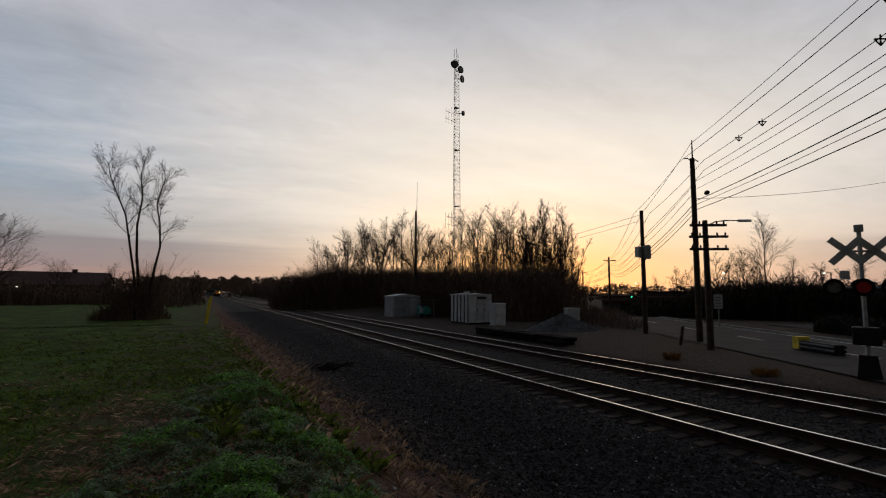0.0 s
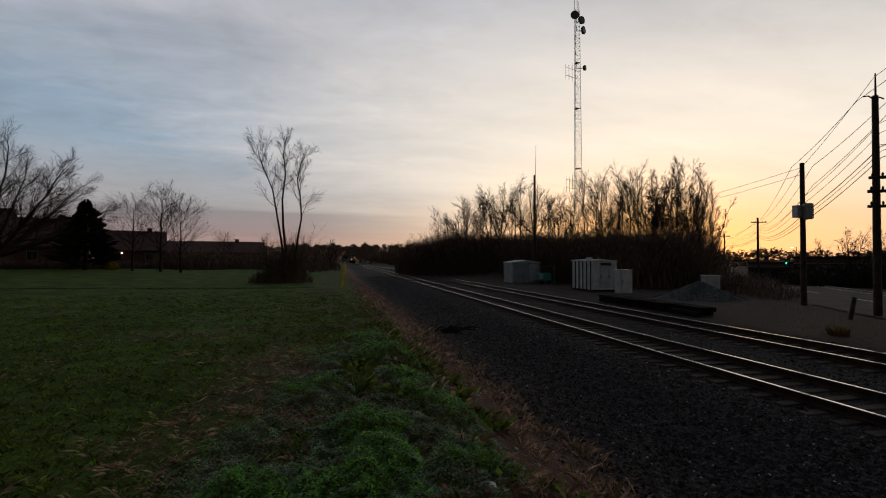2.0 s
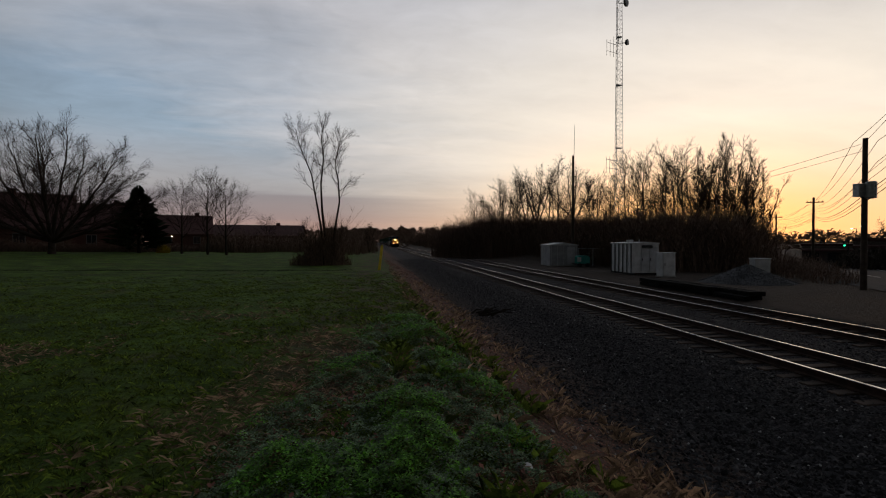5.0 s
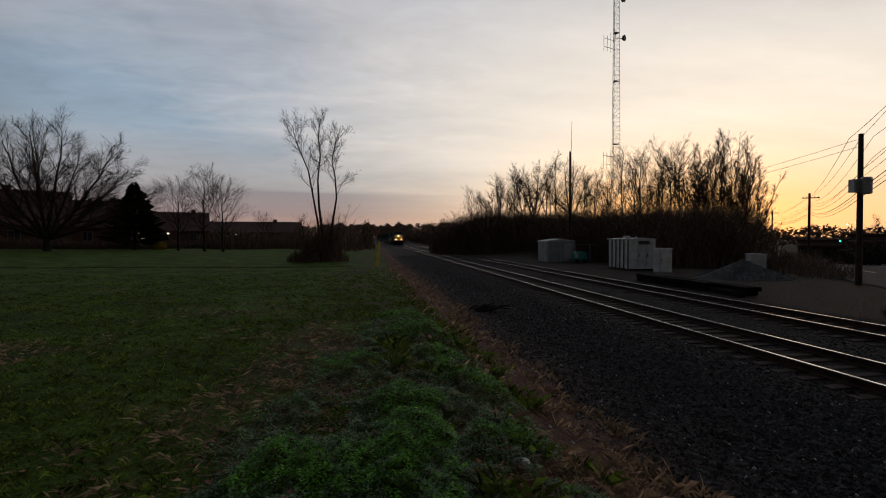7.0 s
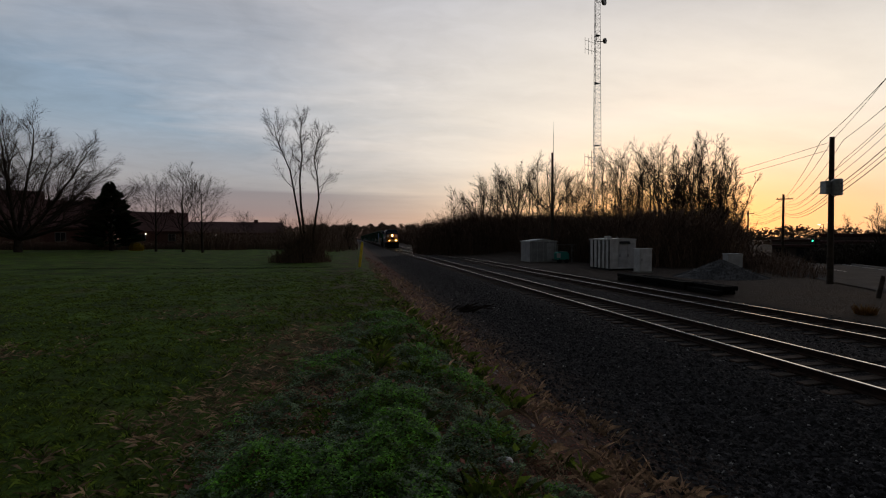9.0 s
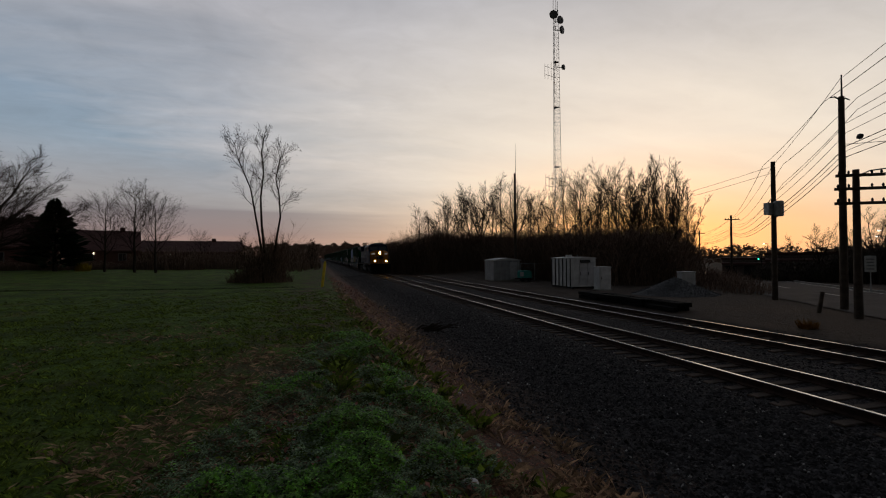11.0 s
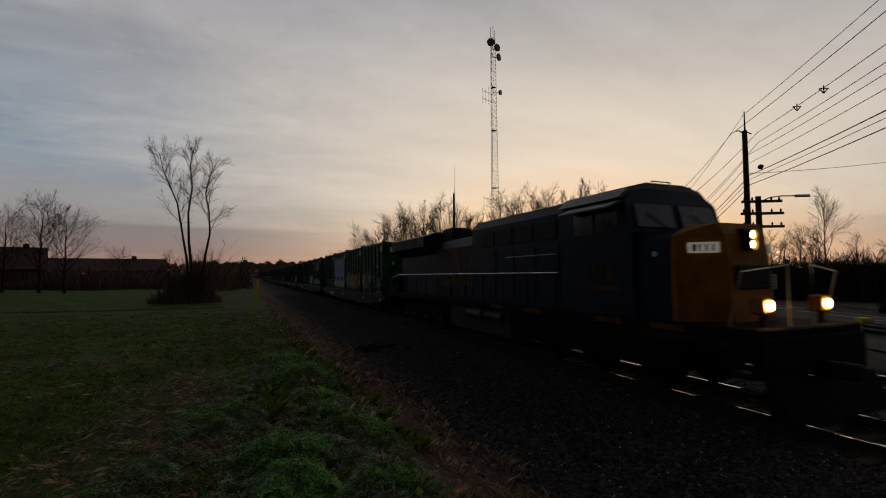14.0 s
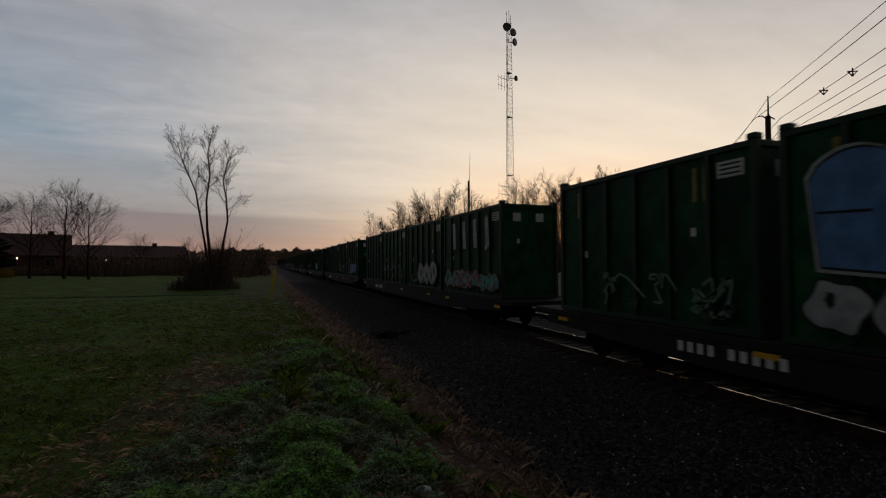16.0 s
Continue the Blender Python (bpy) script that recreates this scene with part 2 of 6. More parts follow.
WIRE = mat("wire_sheath", (0.015, 0.015, 0.015), 0.6, bump=0)
BRICK = mat("brick", (0.09, 0.042, 0.034), 0.9, vary=0.25, scale=5, fine=40)
SHINGLE = mat("shingle", (0.095, 0.046, 0.042), 0.9, vary=0.25, scale=3, fine=30)
GLASSDARK = mat("window_glass", (0.02, 0.022, 0.026), 0.08, vary=0.1, bump=0, spec=0.6)
YELLOW = mat("yellow_paint", (0.85, 0.62, 0.05), 0.5, vary=0.2, scale=3)
LOCOBLUE = mat("dark_blue_loco_paint", (0.006, 0.014, 0.036), 0.55, vary=0.25, scale=2, fine=30, bump=0.05, spec=0.15)
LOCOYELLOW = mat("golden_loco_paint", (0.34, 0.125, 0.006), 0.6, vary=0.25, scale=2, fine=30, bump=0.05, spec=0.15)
LOCOROOF = mat("grey_loco_roof", (0.13, 0.14, 0.15), 0.45, vary=0.2)
BOXGREEN = mat("green_container_paint", (0.007, 0.084, 0.030), 0.55, vary=0.45, scale=1.3, fine=18, bump=0.06, spec=0.12, rnd=0.25)
BOXRAIL = mat("dark_green_frame_paint", (0.006, 0.038, 0.016), 0.6, vary=0.3, scale=2)
FLATCAR = mat("flatcar_paint", (0.022, 0.014, 0.013), 0.8, vary=0.35, scale=2, fine=25)
LABELWHITE = mat("label_white", (0.66, 0.67, 0.66), 0.6, vary=0.1, bump=0)
LAMPWARM = mat("warm_lamp", (0.9, 0.8, 0.5), 0.3, emit=(1.0, 0.56, 0.13), power=70.0, bump=0)
LAMPWHITE = mat("white_lamp", (0.9, 0.9, 0.85), 0.3, emit=(1.0, 0.86, 0.66), power=5.0, bump=0)
LAMPGREEN = mat("green_lamp", (0.1, 0.8, 0.4), 0.3, emit=(0.03, 0.9, 0.42), power=3.0, bump=0)
LAMPRED = mat("red_lamp", (0.10, 0.006, 0.006), 0.3, emit=(1.0, 0.03, 0.02), power=0.012, bump=0)
# darker copy of the golden nose yellow, for the marks along the flank
FLANKYELLOW = mat("flank_dark_yellow", (0.11, 0.045, 0.006), 0.7, vary=0.35, scale=2, spec=0.1)
# grey-blue base paints in the sky reflected in and seen through the cab glass
WINDSCREEN = mat("windscreen_sky_tone", (0.045, 0.055, 0.07), 0.12, vary=0.15, bump=0, spec=0.5)
NUMBERGLOW = mat("lit_number_board", (0.8, 0.8, 0.75), 0.5, emit=(1.0, 0.93, 0.78), power=0.16, bump=0)

# ---- mesh helpers ----
class Mesh:
    """Gathers boxes, tubes and faces for one part."""

    def __init__(self):
        self.v, self.f = [], []

    def add(self, verts, faces):
        k = len(self.v)
        self.v += [tuple(q) for q in verts]
        self.f += [tuple(i + k for i in q) for q in faces]
        return self

    def box(self, x0, x1, y0, y1, z0, z1, bev=0.0):
        if not bev:
            v = [(x, y, z) for z in (z0, z1) for y in (y0, y1) for x in (x0, x1)]
            return self.add(v, [(0, 2, 3, 1), (4, 5, 7, 6), (0, 1, 5, 4), (2, 6, 7, 3), (0, 4, 6, 2), (1, 3, 7, 5)])
        bev = min(bev, (x1 - x0) / 2.1, (y1 - y0) / 2.1, (z1 - z0) / 2.1)
        loops = []
        for z, d in ((z0, bev), (z0 + bev, 0), (z1 - bev, 0), (z1, bev)):
            e = bev
            loops.append([(x0 + d, y0 + e, z), (x0 + e, y0 + d, z), (x1 - e, y0 + d, z), (x1 - d, y0 + e, z),
                          (x1 - d, y1 - e, z), (x1 - e, y1 - d, z), (x0 + e, y1 - d, z), (x0 + d, y1 - e, z)])
        return self.loft(loops)

    def loft(self, loops, closed=True, cap=True):
        n = len(loops[0])
        f = []
        for k in range(len(loops) - 1):
            for i in range(n if closed else n - 1):
                j = (i + 1) % n
                f.append((k * n + i, k * n + j, (k + 1) * n + j, (k + 1) * n + i))
        if cap:
            f.append(tuple(reversed(range(n))))
            f.append(tuple(range((len(loops) - 1) * n, len(loops) * n)))
        return self.add([q for lp in loops for q in lp], f)

    def tube(self, pts, radii, sides=6, cap=True):
        pts = [Vector(q) for q in pts]
        if isinstance(radii, (int, float)):
            radii = [radii] * len(pts)
        loops = []
        for i, q in enumerate(pts):
            d = (pts[min(i + 1, len(pts) - 1)] - pts[max(i - 1, 0)]).normalized()
            u = d.cross(Vector((0, 0, 1)) if abs(d.z) < 0.9 else Vector((1, 0, 0))).normalized()
            w = d.cross(u)
            loops.append([q + (u * math.cos(a) + w * math.sin(a)) * radii[i] for a in (2 * math.pi * k / sides for k in range(sides))])
        return self.loft(loops, cap=cap)

    def disc(self, c, axis, r, depth, sides=16):
        c, axis = Vector(c), Vector(axis).normalized()
        return self.tube([c, c + axis * depth], r, sides)

    def prism(self, outline, axis, a, b):
        """An outline of 2D points pushed along an axis from a to b."""
        put = {"x": lambda p, t: (t, p[0], p[1]), "y": lambda p, t: (p[0], t, p[1]), "z": lambda p, t: (p[0], p[1], t)}[axis]
        return self.loft([[put(p, a) for p in outline], [put(p, b) for p in outline]])

    def data(self, name, material, smooth=False):
        me = bpy.data.meshes.new(name)
        me.from_pydata(self.v, [], self.f)
        me.validate()
        me.materials.append(material)
        bm = bmesh.new(); bm.from_mesh(me)
        if len(bm.faces) < 60000:
            bmesh.ops.recalc_face_normals(bm, faces=bm.faces)
        bm.to_mesh(me); bm.free()
        if smooth:
            me.shade_smooth()
        return me


def part(name, shape, material, parent=None, label="", smooth=False, m=None):
    ob = new(name, shape.data(name, material, smooth) if isinstance(shape, Mesh) else shape)
    if parent is not None:
        ob.parent = parent
    if m is not None:
        ob.matrix_basis = m
    if label:
        ob["label"] = label
    return ob


def thing(name, m, label, category, group="", kind=""):
    ob = new(name)
    ob.empty_display_size = 0.2
    ob.matrix_basis = m
    return tagged(ob, label, category, group, kind)


# ---- ground ----
def step(v, a, b):
    t = min(1.0, max(0.0, (v - a) / (b - a)))
    return t * t * (3 - 2 * t)


def lerp_table(v, table):
    for (a, p), (b, q) in zip(table, table[1:]):
        if v <= b:
            return p + (q - p) * max(0.0, (v - a) / (b - a))
    return table[-1][1]


PROFILE = [(-3000, 0), (0.4, 0), (1.0, -0.05), (1.5, -0.20), (2.1, -0.52), (2.85, -0.95), (3.6, -1.19), (5.0, -1.27), (7.0, -1.16), (7.6, -1.13),
           (15.9, -1.13), (16.6, -1.06), (18, -1.0), (3000, -1.0)]


def height(x, y):
    z = lerp_table(x, PROFILE)
    d, az = math.hypot(x, y), math.degrees(math.atan2(x, y))
    if x < 2 and y > -60:
        z += 0.016 * min(max(0.0, -x - 6), 55) * step(d, 10, 50)
        z += 0.04 * noise.noise((x * 0.25, y * 0.25, 0)) * step(-x, -0.5, 3) * (1 - step(d, 60, 200))
    if y > 20 and x > 15:
        z += 2.2 * step(y, 50, 66) * step(x, 18, 30) * (1 - step(az, 38, 43))
    z -= 2.6 * step(d, 45, 150) * step(az, 41, 47) * (1 - step(az, 120, 150))
    return z


def build_ground():
    xs = sorted({-2500, -1200, -700, -450, -300, -220, *range(-180, -40, 10), *range(-40, -8, 3), *(q * 0.5 for q in range(-16, 0)),
                 *(q * 0.2 for q in range(0, 40)), *range(8, 16), *(15.9 + 0.35 * q for q in range(7)), *range(19, 60, 2), *range(60, 190, 8), 220, 300, 450, 700, 1200, 2500})
    ys = sorted({-2500, -1000, -400, -200, -100, -60, -40, -25, *range(-15, -4, 2), *(q * 0.4 for q in range(-10, 60)), *range(24, 70, 2), *range(70, 200, 8), 220, 300, 420, 600, 900, 1400, 2500})
    sh = Mesh()
    sh.v = [(x, y, height(x, y)) for y in ys for x in xs]
    n = len(xs)
    sh.f = [(j * n + i, j * n + i + 1, (j + 1) * n + i + 1, (j + 1) * n + i) for j in range(len(ys) - 1) for i in range(n - 1)]
    tagged(part("ground", sh, ground_material(), smooth=True), "lawn, dry grass bank and dark ballast beside the railway", "ground", kind="structure")


build_ground()

# ---- road ----
RD, RN = Vector((0.498, 0.867, 0)), Vector((0.867, -0.498, 0))


def road_line():
    """Centre points of the road and the way across it."""
    pts, q, a = [], RN * 16.4 - RD * 40, math.atan2(RD.x, RD.y)
    for i in range(90):
        pts.append((q.copy(), Vector((math.cos(a), -math.sin(a), 0))))
        q += Vector((math.sin(a), math.cos(a), 0)) * 2.5
        if 30 < i < 42:
            a += radians(1.7)
    return pts


ROAD = road_line()


def strip(a, b, lift, i0=0, i1=None, gap=0, kerb=0.0):
    """A strip along the road from a to b metres across it; gap leaves out every other stretch."""
    sh = Mesh()
    line = ROAD[i0:i1]
    n = 5 if b - a > 2 else 2
    rows = []
    for q, w in line:
        rows.append([(p.x, p.y, max(height(p.x, p.y), -8) + lift) for p in (q + w * (a + (b - a) * k / (n - 1)) for k in range(n))])
    for k in range(len(rows) - 1):
        if gap and k % gap:
            continue
        top, top2 = rows[k], rows[k + 1]
        v = top + top2
        f = [(i, i + 1, n + i + 1, n + i) for i in range(n - 1)]
        if kerb:
            v += [(x, y, z - kerb) for x, y, z in v]
            f += [(n - 1, 0, 2 * n, 3 * n - 1), (n, 2 * n - 1, 4 * n - 1, 3 * n), (0, n, 3 * n, 2 * n), (n - 1, 2 * n - 1, 4 * n - 1, 3 * n - 1)]
        sh.add(v, f)
    return sh


def build_road():
    road = tagged(part("road", strip(-4.1, 4.1, 0.05), ASPHALT), "worn grey two-lane asphalt road running past the crossing", "road", kind="structure")
    part("lane_dashes", strip(0.1, 0.24, 0.058, gap=3), WHITELINE, road, "worn white dashed lane line")
    part("edge_line", strip(3.55, 3.68, 0.058), WHITELINE, road, "white edge line")
    tagged(part("kerb", strip(4.14, 4.32, 0.17, kerb=0.3), CONCRETE), "pale concrete kerb along the far road side", "kerb", kind="structure")
    tagged(part("car_park", strip(9.0, 26.0, 0.06, 8, 34), ASPHALT), "grey asphalt car park beyond the hedge", "car park", kind="structure")


build_road()


# ---- railway ----
def rail_profile(x):
    return [(x - 0.07, -0.17), (x + 0.07, -0.17), (x + 0.07, -0.155), (x + 0.012, -0.135), (x + 0.012, -0.045), (x + 0.036, -0.036), (x + 0.036, -0.012),
            (x - 0.036, -0.012), (x - 0.036, -0.036), (x - 0.012, -0.045), (x - 0.012, -0.135), (x - 0.07, -0.155)]


def rail_top(x):
    return [(x - 0.036, -0.0115), (x + 0.036, -0.0115), (x + 0.036, -0.006), (x + 0.028, 0.0), (x - 0.028, 0.0), (x - 0.036, -0.006)]


def build_track(name, cx, label):
    track = thing(name, pose(cx, 0, RAIL), label, "railway track", "the two railway tracks", "structure")
    for s in (-0.75, 0.75):
        r = part("rail", Mesh().prism(rail_profile(s), "y", -120, 700), RUST, track, "rusty steel rail")
        part("running_surface", Mesh().prism(rail_top(s), "y", -120, 700), RAILTOP, r, "polished bright rail head")
    rng = random.Random(7)
    shapes = [Mesh().box(-1.3, 1.3, -0.115, 0.115, -0.36, -0.172 - 0.006 * k, 0.015).data("tie", TIE) for k in range(3)]
    plate = Mesh().box(-0.1, 0.1, -0.09, 0.09, -0.175, -0.158).data("tie_plate", RUST)
    for k in range(130):
        y = -12 + k * 0.54 + rng.uniform(-0.03, 0.03)
        part("tie", shapes[k % 3], None, track, m=pose(rng.uniform(-0.05, 0.05), y, 0, 0, 0, rng.uniform(-1.2, 1.2)))
        if k < 75:
            for s in (-0.75, 0.75):
                part("tie_plate", plate, None, track, m=pose(s, y, 0))
    rest = Mesh()
    for k in range(400):
        y = -12 + (130 + k) * 0.54
        rest.box(-1.3 + rng.uniform(-0.05, 0.05), 1.3, y - 0.11, y + 0.11, -0.36, -0.175)
    tagged(part("far_ties", rest, TIE, track, "distant dark wooden ties"), kind="stuff")


build_track("near_track", NEAR, "main railway track with bright rails on dark ties")
build_track("far_track", FAR, "second railway track with bright rails on dark ties")


# ---- trees ----
def grow(seed, stems, r0, side=(10, 8, 6, 4), ratio=(0.34, 0.5, 0.55, 0.6), angle=(46, 44, 42, 40), rise=0.10, fine=0.006, clear=0.3, foot=None):
    """A bare tree from the lines of its stems: limbs, branches and twigs taper off along each one. A trunk mesh and a crown mesh."""
    rng = random.Random(seed)
    trunk, crown = Mesh(), Mesh()
    if foot:
        trunk.tube([(0, 0, -0.3), (0, 0, 0.15), (foot[0] * 0.5, foot[1] * 0.5, foot[2] * 0.5), foot], [r0 * 1.7, r0 * 1.3, r0 * 1.12, r0], 9)

    def limb(pts, r, level):
        n = len(pts) - 1
        length = sum((b - a).length for a, b in zip(pts, pts[1:]))
        tip = max(fine, r * 0.16)
        rr = [r + (tip - r) * (k / n) ** 0.85 for k in range(n + 1)]
        if level < 3:
            (trunk if level == 0 else crown).tube(pts, rr, (8, 5, 3)[level], cap=False)
        else:
            o = (pts[-1] - pts[0]).cross(Vector((rng.uniform(-1, 1), rng.uniform(-1, 1), 0.4))).normalized() * fine
            w = [o * (1 - 0.6 * k / n) for k in range(n + 1)]
            crown.add([q for p, d in zip(pts, w) for q in (p - d, p + d)], [(2 * i, 2 * i + 1, 2 * i + 3, 2 * i + 2) for i in range(n)])
        if level == 4:
            return
        lo = clear if level == 0 else 0.16
        m = side[level]
        for k in range(m):
            f = lo + (1 - lo) * (k + rng.uniform(0.25, 0.95)) / m
            f = min(f, 0.995)
            i = min(int(f * n), n - 1)
            base = pts[i].lerp(pts[i + 1], f * n - i)
            dv = (pts[i + 1] - pts[i]).normalized()
            a = radians(rng.gauss(angle[level], 9)) * (1.05 - 0.45 * f)
            t = k * 2.4 + rng.uniform(-0.7, 0.7)
            u = dv.cross(Vector((0.31, 0.17, 1) if abs(dv.z) < 0.95 else (1, 0, 0))).normalized()
            w = dv.cross(u)
            d = (dv * math.cos(a) + (u * math.cos(t) + w * math.sin(t)) * math.sin(a)).normalized()
            size = length * ratio[level] * (1.15 - (0.62 if level == 0 else 0.45) * f) * rng.uniform(0.7, 1.2)
            c = (6, 4, 3, 2)[level]
            bend = Vector((rng.gauss(0, 0.09), rng.gauss(0, 0.09), rise * (1.0, 0.8, 0.4, 0.1)[level] + rng.gauss(0, 0.05)))
            line, q = [base], base
            for j in range(c):
                d = (d + bend + Vector((rng.gauss(0, 0.05), rng.gauss(0, 0.05), rng.gauss(0, 0.04)))).normalized()
                q = q + d * (size / c)
                line.append(q)
            limb(line, max(fine * (3.0, 1.8, 1.1, 0.8)[level], rr[i] * (0.55 if level else 0.46)), level + 1)

    for st in stems:
        limb([Vector(q) for q in st], r0 * (0.74 if len(stems) > 1 else 1.0), 0)
    # twigs reach past the stems' ends: bring the whole back to the height asked for
    k = max(q[2] for st in stems for q in st) / max(q[2] for q in crown.v)
    for sh in (trunk, crown):
        sh.v = [(x * k, y * k, z * k) for x, y, z in sh.v]
    return trunk, crown


def dome(seed, tall, width, n, split, low=0.35, bow=0.75):
    """Stem lines that fan out from one fork and end on a dome."""
    rng = random.Random(seed)
    out = []
    for k in range(n):
        q = math.sqrt((k + 0.3) / n)
        a = k * 2.4 + rng.uniform(-0.35, 0.35)
        end = tall * (low + (1 - low) * math.sqrt(max(0.0, 1 - q * q))) * rng.uniform(0.93, 1.0)
        z0 = tall * split * rng.uniform(0.75, 1.05)
        r1 = q * width / 2
        line = []
        for j in range(9):
            u = j / 8
            r = r1 * u ** bow
            line.append((math.cos(a) * r + rng.gauss(0, 0.005) * tall * u, math.sin(a) * r + rng.gauss(0, 0.005) * tall * u, z0 + (end - z0) * u ** (1.0 + 0.25 * q)))
        out.append(line)
    return out


def tree_at(shapes, x, y, label, group="", turn=0.0, size=1.0, z=None):
    t = thing("tree", pose(x, y, (height(x, y) if z is None else z) - 0.05, 0, 0, turn), label, "tree", group)
    t.scale = (size, size, size)
    part("trunk", shapes[0], None, t)
    part("crown", shapes[1], None, t)
    return t


def tree_data(*a, **k):
    tr, cr = grow(*a, **k)
    return tr.data("trunk", BARK, True), cr.data("crown", TWIG)


def polar(az, d):
    return d * math.sin(radians(az)), d * math.cos(radians(az))


def leader(seed, tall, lean=0.0):
    """One stem that runs up through the crown, slightly bowed."""
    rng = random.Random(seed)
    a, b = rng.uniform(-0.03, 0.03) + lean, rng.uniform(-0.03, 0.03)
    return [[(a * tall * u + rng.gauss(0, 0.004) * tall, b * tall * u + rng.gauss(0, 0.004) * tall, tall * u - 0.2) for u in (k / 10 for k in range(11))]]


BIG = tree_data(11, dome(11, 15.5, 25.0, 15, 0.11, 0.16, 0.95), 0.34, side=(13, 9, 6, 2), ratio=(0.36, 0.55, 0.62, 0.6), angle=(38, 34, 34, 34), rise=0.05, fine=0.010, clear=0.2, foot=(0, 0, 1.8))
ROUND = [tree_data(23 + k, leader(23 + k, 9.0), 0.19, side=(20, 8, 5, 2), ratio=(0.58, 0.52, 0.62, 0.6), angle=(60, 36, 34, 34), rise=0.08, fine=0.008, clear=0.26) for k in range(2)]
# three leaning stems out of one stool
TALL_STEMS = [[(-0.25, 0, 0), (-0.32, 0, 1.6), (-0.55, 0.1, 3.2), (-0.85, 0.1, 5.0), (-1.15, 0.0, 6.8), (-1.75, -0.1, 8.3), (-2.1, -0.1, 9.3), (-2.25, 0, 10.1)],
              [(-0.2, 0.1, 2.2), (-0.42, 0.3, 4.2), (-0.5, 0.4, 6.2), (-0.3, 0.4, 8.0), (-0.45, 0.4, 9.6), (-0.25, 0.4, 10.8)],
              [(0.2, 0, 0), (0.4, -0.1, 1.8), (0.62, -0.1, 3.4), (0.86, 0, 4.8), (0.78, 0.1, 6.4), (0.55, 0.1, 7.6), (0.78, 0.1, 8.8), (1.0, 0.2, 9.6)]]
TALL = tree_data(39, TALL_STEMS, 0.14, side=(17, 8, 5, 2), ratio=(0.20, 0.55, 0.6, 0.55), angle=(52, 40, 38, 36), rise=0.09, fine=0.005, clear=0.42)
WOOD = [tree_data(40, leader(40, 11.0, 0.03), 0.16, side=(14, 7, 5, 2), ratio=(0.44, 0.52, 0.64, 0.6), angle=(48, 36, 34, 34), rise=0.10, fine=0.0095, clear=0.32),
        tree_data(41, leader(41, 11.0, -0.02), 0.15, side=(13, 7, 5, 2), ratio=(0.38, 0.54, 0.64, 0.6), angle=(44, 36, 34, 34), rise=0.08, fine=0.0095, clear=0.40),
        tree_data(42, dome(42, 11.0, 7.6, 4, 0.36, 0.45, 0.9), 0.17, side=(9, 7, 5, 2), ratio=(0.40, 0.54, 0.64, 0.6), angle=(42, 36, 34, 34), fine=0.0095, clear=0.15, foot=(0, 0, 3.9)),
        tree_data(43, dome(43, 11.0, 4.6, 4, 0.08, 0.66, 0.9), 0.11, side=(10, 6, 5, 2), ratio=(0.25, 0.55, 0.62, 0.6), angle=(30, 32, 32, 32), fine=0.0095, clear=0.25),
        tree_data(44, dome(44, 11.0, 6.0, 5, 0.06, 0.62, 0.95), 0.10, side=(9, 6, 5, 2), ratio=(0.25, 0.55, 0.62, 0.6), angle=(30, 32, 32, 32), fine=0.0095, clear=0.25)]

tree_at(BIG, *polar(-31.2, 62), "broad bare deciduous tree standing on the lawn", turn=20)
for az, d, s, k in ((-20.5, 62, 1.16, 0), (-18.1, 59, 1.16, 1), (-16.2, 57, 1.12, 0)):
    tree_at(ROUND[k], *polar(az, d), "small rounded bare tree on the lawn", "bare trees on the lawn", turn=az * 40, size=s)
tree_at(TALL, *polar(-5.25, 33.5), "tall bare tree of three stems overgrown with ivy below", turn=4)


def woodland():
    # bearing, elevation of the top, kind of tree
    rows = ((12.1, 6.0, 0), (14.2, 5.9, 2), (15.7, 7.3, 2), (17.6, 7.6, 1), (19.7, 9.1, 2), (21.1, 8.4, 0), (22.2, 9.3, 1), (23.8, 9.0, 2), (25.3, 7.7, 1), (26.6, 7.6, 0), (28.0, 7.2, 3), (29.5, 9.6, 1),
            (30.6, 9.0, 0), (31.6, 9.6, 1), (32.4, 8.6, 3), (33.6, 10.0, 0), (34.6, 9.3, 1), (35.5, 9.9, 1), (36.4, 9.0, 2), (37.3, 9.2, 3), (38.2, 9.9, 4), (39.1, 10.1, 3), (39.9, 9.9, 4), (40.7, 9.3, 3), (41.4, 8.2, 4), (42.0, 6.4, 3))
    rng = random.Random(5)
    fill = [(15.5 + 1.42 * k + rng.uniform(-0.5, 0.5), 5.6 + 2.2 * rng.random(), k % 3) for k in range(18)]
    for k, (az, el, kind) in enumerate(rows + tuple(fill)):
        d = 90 - 31 * step(az, 10, 38) + (rng.uniform(-3, 4) if k < len(rows) else rng.uniform(6, 14))
        x, y = polar(az, d)
        tall = 1.65 + d * math.tan(radians(el)) - height(x, y)
        tree_at(WOOD[kind], x, y, "bare deciduous tree in the roadside wood", "bare trees of the wood", turn=rng.uniform(0, 360), size=tall / 9.8)
    for az, d, s, k in ((61.3, 72, 1.28, 1), (59.4, 76, 0.95, 0), (57.6, 80, 0.95, 2), (63.5, 70, 0.75, 0), (66, 72, 0.7, 2), (53.6, 90, 0.85, 2), (51.4, 110, 0.8, 0), (68.5, 66, 0.7, 2), (55.6, 86, 0.8, 0), (60.4, 78, 0.95, 2)):
        x, y = polar(az, d)
        tree_at(WOOD[k], x, y, "bare deciduous tree beyond the road", "bare trees beyond the road", turn=az * 77, size=s)


woodland()


